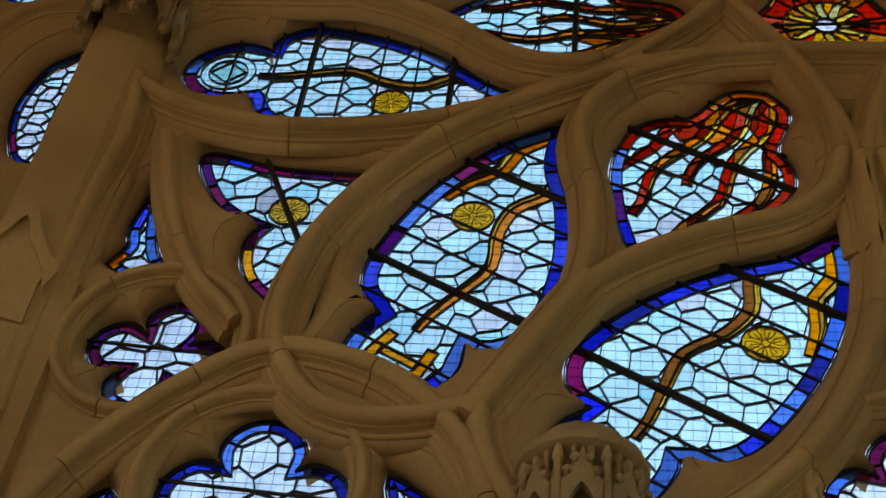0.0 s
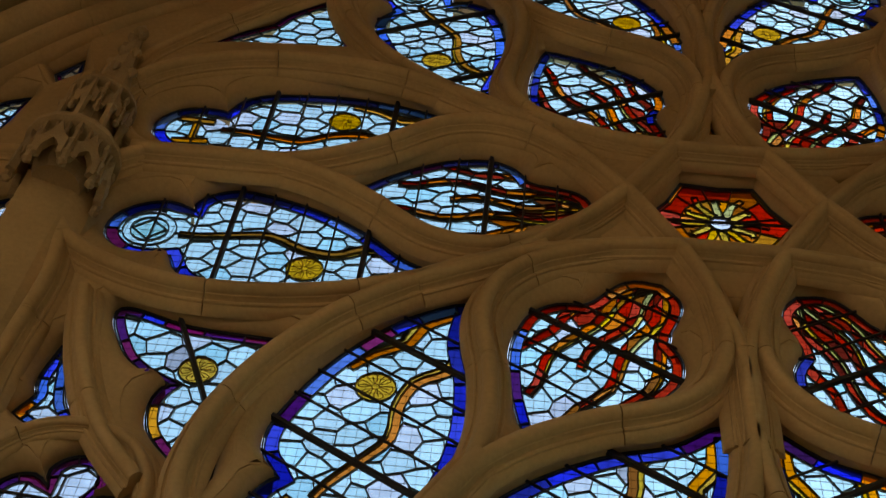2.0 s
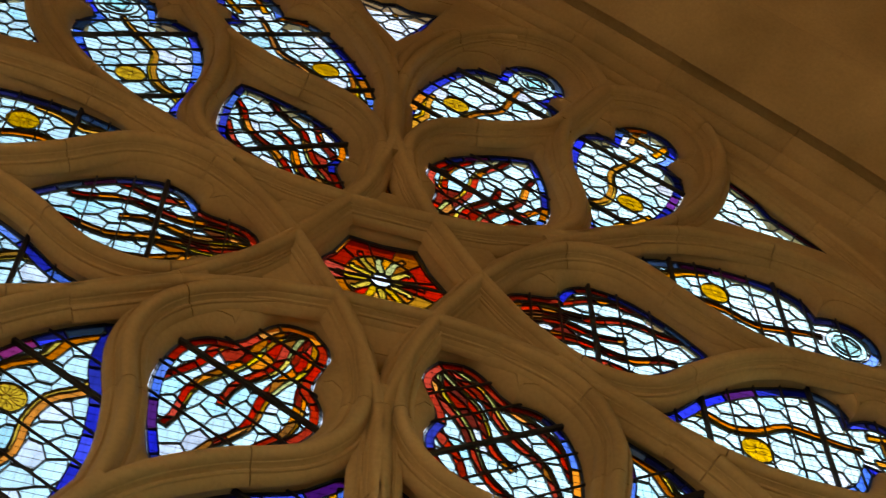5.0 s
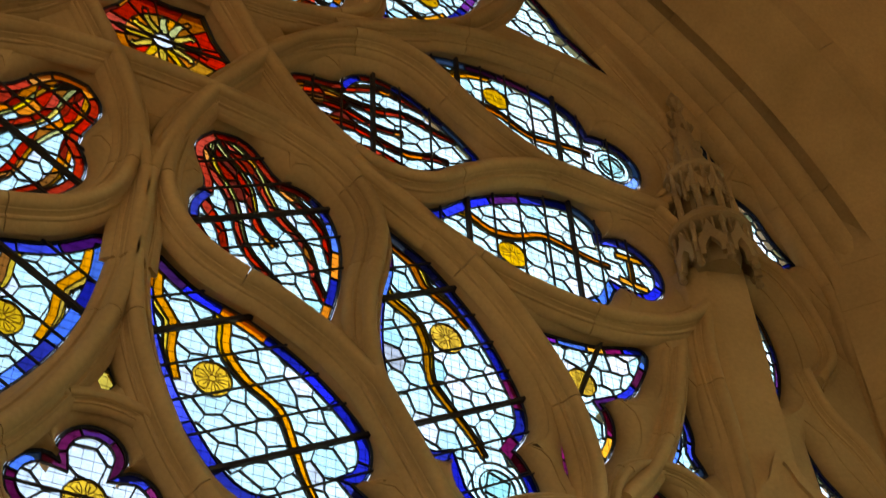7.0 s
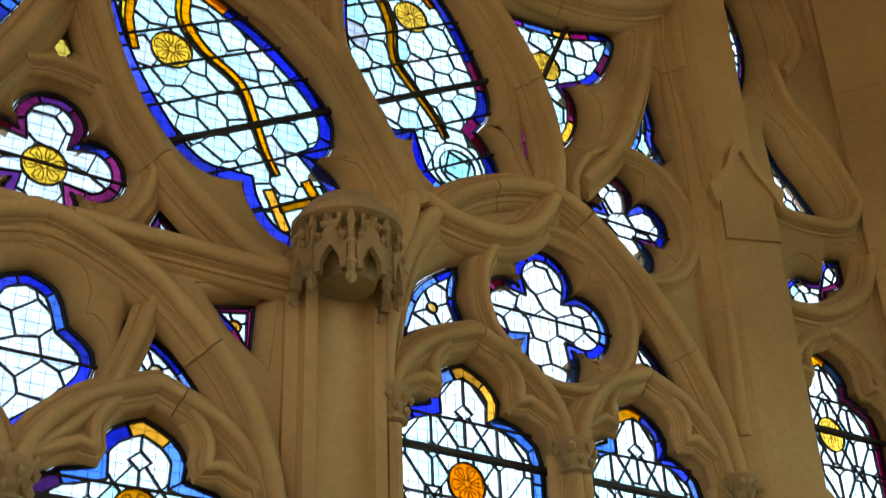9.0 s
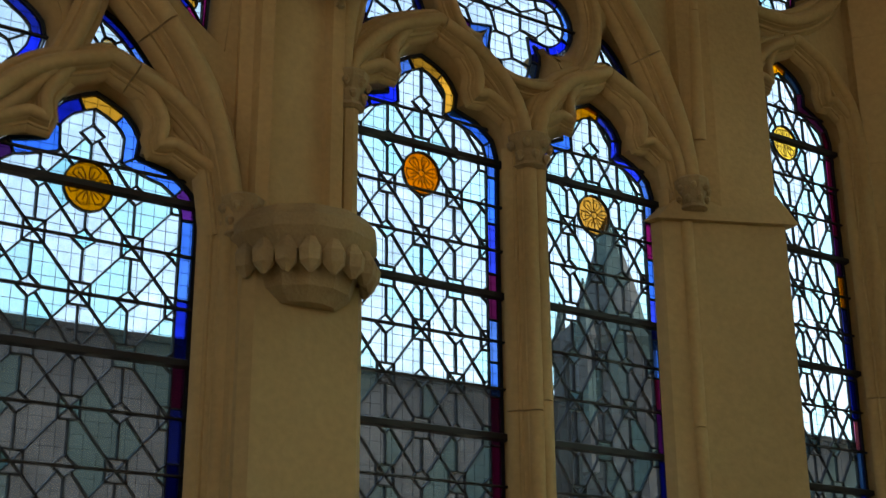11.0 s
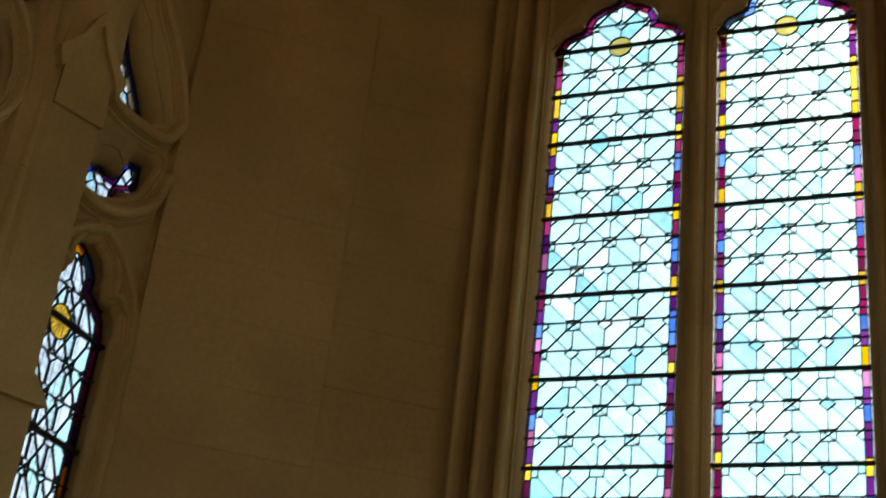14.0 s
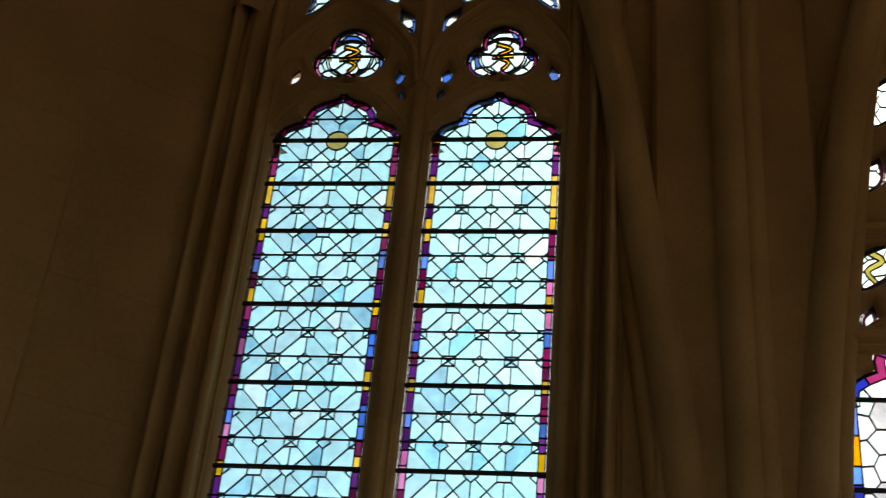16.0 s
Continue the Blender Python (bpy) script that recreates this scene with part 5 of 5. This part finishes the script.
def lattice(u0, u1, z1, z0, pitch, thick, qx=0.046, qz=0.036):
    """Boxes and small lozenges by turns on the bars, joined by slanting leads and upright stems; boxes on thick bars are not crossed."""
    segs = []
    w, nrow = (u1 - u0) / 4, int((z1 - z0) / pitch)
    r = 0.042
    for j in range(-4, nrow + 1):
        z = z1 - j * pitch
        down = z - pitch
        for i in range(-1, 6):
            x = u0 + i * w
            if (i + j) % 2 == 0:
                box = np.array([(x - qx, z - qz), (x + qx, z - qz), (x + qx, z + qz), (x - qx, z + qz)])
                segs += loop_segs(box)
                if not thick(j):
                    segs += [(tuple(box[0]), tuple(box[2])), (tuple(box[1]), tuple(box[3]))]
                for sx in (1, -1):
                    segs.append(((x + sx * qx, z - qz), (x + sx * (w - qx), down + qz)))
                segs.append(((x, z - qz), (x, down + r)))
            else:
                gem = np.array([(x, z - r), (x + r * 1.15, z), (x, z + r), (x - r * 1.15, z)])
                segs += loop_segs(gem)
                segs.append(((x, z - r), (x, down + qz)))
                for sx in (1, -1):
                    col = i if sx > 0 else i - 1
                    if (col in (1, 2)) == (j % 3 != 1):
                        segs.append(((x + sx * r * 0.6, z - r * 0.45), (x + sx * (w - r * 0.6), down + r * 0.45)))
    return segs


# lancets
for c, hw, zs in LANCETS:
    outline = lancet(c, hw, zs)
    far, mid = abs(c) > 4, abs(c) < 1
    zr = zs - 0.225 if not mid else zs - 0.02
    zr = 4.57 if far else zr
    boss = np.array([(c + 0.1 * math.cos(a), zr + 0.105 * math.sin(a)) for a in np.linspace(0, 2 * math.pi, 19)[:-1]])
    z = zs - 0.09 if not mid else zs - 0.02
    if far:
        z = 4.58
    leads = honeycomb(bounds(outline), 0.3, RNG, 0.2) if c < -1 else lattice(c - hw + 0.05, c + hw - 0.05, z, BASE, 0.22, lambda j: j % 3 == 0, 0.042, 0.045)
    bars, i = [], 0
    while z > BASE:
        bars.append((((c - 0.6, z), (c + 0.6, z)), 0.042 if i % 3 == 0 else 0.014))
        z -= 0.22
        i += 1
    bars.append((((c - 0.6, zs + 0.08), (c + 0.6, zs + 0.08)), 0.014))

    def colour(q, edge, c=c, hw=hw, zs=zs, boss=boss, far=far):
        if inside(q, boss):
            return RNG.choice(("orange", "orange", "amber")) if not far else "gold"
        if edge:
            if q[1] > zs + 0.28 and abs(q[0] - c) < 0.07:
                return "amber"
            return RNG.choices(("azure", "blue", "purple", "plum", "pink", "amber"), (5, 4, 1, 1, 0.7, 0.5))[0]
        return RNG.choices(("clear", "pale", "ice"), (6, 3, 0.4))[0]

    light = stained_light("tall leaded clear glass lancet with blue border and amber boss", outline, WEST, leads, colour, [(boss, True)], bars, "lancet lights", 0.068, 0.2, 0.010)
    painted_boss(light, WEST, (c, zr), 0.092)


# side windows
SIDE_SEQ = ("purple", "plum", "plum", "purple", "pink")
for n_light, (u0, u1) in enumerate(SIDE_LIGHTS):
    outline = side_light(u0, u1)
    c = (u0 + u1) / 2
    boss = circle((c, 7.57), 0.085, 18)
    tops = [7.56, 7.17, 6.76]
    while tops[-1] > 2.0:
        tops.append(tops[-1] - 0.60)
    bars = [(((u0 - 0.1, z), (u1 + 0.1, z)), 0.030) for z in tops]
    leads = []
    for a, b in zip(tops, tops[1:]):
        kk = 3 if a - b > 0.5 else 2
        for q in range(1, kk):
            bars.append((((u0 - 0.1, a - (a - b) * q / kk), (u1 + 0.1, a - (a - b) * q / kk)), 0.012))
    bars += [(((u0, 7.76), (u1, 7.76)), 0.012)]
    leads = lattice(u0 + 0.06, u1 - 0.06, 7.966, 2.6, 0.2015, lambda j: j in (2, 4) or (j > 5 and j % 3 == 0))

    def colour(q, edge, c=c, boss=boss, tops=tops):
        if inside(q, boss):
            return "olive"
        if q[1] > 7.97:
            return "amber"
        if edge:
            if q[1] > 7.6:
                return RNG.choice(("plum", "purple", "plum", "azure"))
            near = min(abs(q[1] - z) for z in tops)
            if near < 0.06:
                return "yellow"
            return "azure" if 0.23 < near else RNG.choice(SIDE_SEQ)
        k = RNG.random()
        return "ice" if k < 0.86 else "pale" if k < 0.93 else "cyan"

    stained_light("tall pale blue lattice window with purple and yellow border", outline, NORTH, leads, colour, [(boss, True)], bars, "side window lights", 0.055, 0.105, 0.0085)
for kind, outline in SIDE_FOILS:
    outline = ccw(outline)
    c0 = outline.mean(0)
    if kind == "roundel":
        ring_o, ring_i = circle(c0, 0.185, 24), circle(c0, 0.165, 24)
        emblem = ribbon(spline([c0 + (-0.05, 0.12), c0 + (0.06, 0.07), c0 + (-0.04, 0.0), c0 + (0.05, -0.06), c0 + (0.0, -0.13)], 0.03), 0.036, 0.026)
        bar = ribbon(np.array([c0 + (-0.08, -0.01), c0 + (0.08, 0.0)]), 0.03, 0.03)
        col = lambda q, e, emblem=emblem, bar=bar, c0=c0: "gold" if inside(q, emblem) or inside(q, bar) else RNG.choice(("plum", "purple", "pink", "azure")) if e else ("azure" if RNG.random() < 0.14 else "pale")
        stained_light("trefoil light with a gold emblem on pale glass", outline, NORTH, honeycomb(bounds(outline), 0.08, RNG, 0.2), col, [(ring_o, False), (ring_i, False), (emblem, True), (bar, True)], [(((c0[0] - 0.4, c0[1]), (c0[0] + 0.4, c0[1])), 0.01)], "side roundels", 0.035, 0.15, 0.012)
    else:
        col = lambda q, e, kind=kind: "azure" if kind == "drop" or e else "pale"
        stained_light("small pointed blue glass tracery light", outline, NORTH, honeycomb(bounds(outline), 0.07, RNG, 0.2), col, (), (), "side tracery lights", 0.03 if kind == "dagger" else 0.0, 0.15, 0.008)
for i, outline in enumerate(next_outline):
    u0, u1 = NEXT_LIGHTS[i]
    zt = [5.52 - 0.6 * k for k in range(7)]
    col = lambda q, e: RNG.choices(("blue", "azure", "plum", "purple", "amber"), (4, 2, 2, 1, 1))[0] if e else RNG.choice(("clear", "clear", "pale", "grey"))
    stained_light("leaded clear glass lancet with blue and plum border", outline, NORTH, honeycomb(bounds(outline), 0.1, RNG, 0.15), col, (), [(((u0 - 0.1, z), (u1 + 0.1, z)), 0.03) for z in zt], "next window lights", 0.07, 0.16, 0.01)
for i, outline in enumerate(NEXT_FOILS):
    c0 = outline.mean(0)
    em = ribbon(spline([c0 + (-0.03, 0.12), c0 + (0.05, 0.05), c0 + (-0.05, -0.03), c0 + (0.0, -0.12)], 0.03), 0.05, 0.03)
    col = lambda q, e, em=em, i=i: "plum" if e else "olive" if i == 0 and inside(q, em) else "pale"
    stained_light("curved tracery light of pale glass with plum border", outline, NORTH, honeycomb(bounds(outline), 0.08, RNG, 0.2), col, [(em, True)] if i == 0 else (), (), "next window tracery lights", 0.025, 0.2, 0.008)

# wire guards outside the glass
guard_v, guard_f = strips([((x, 2.0), (x, 12.5)) for x in np.arange(-4.9, 4.95, 0.055)] + [((-4.9, z), (4.9, z)) for z in np.arange(2.0, 12.5, 0.055)], WEST, 0.0022, 0.155, 0.158)
thing("wire_guard", mesh_of("wire_guard", guard_v, guard_f, LEAD), "fine square wire guard outside the stained glass", "wire guard")
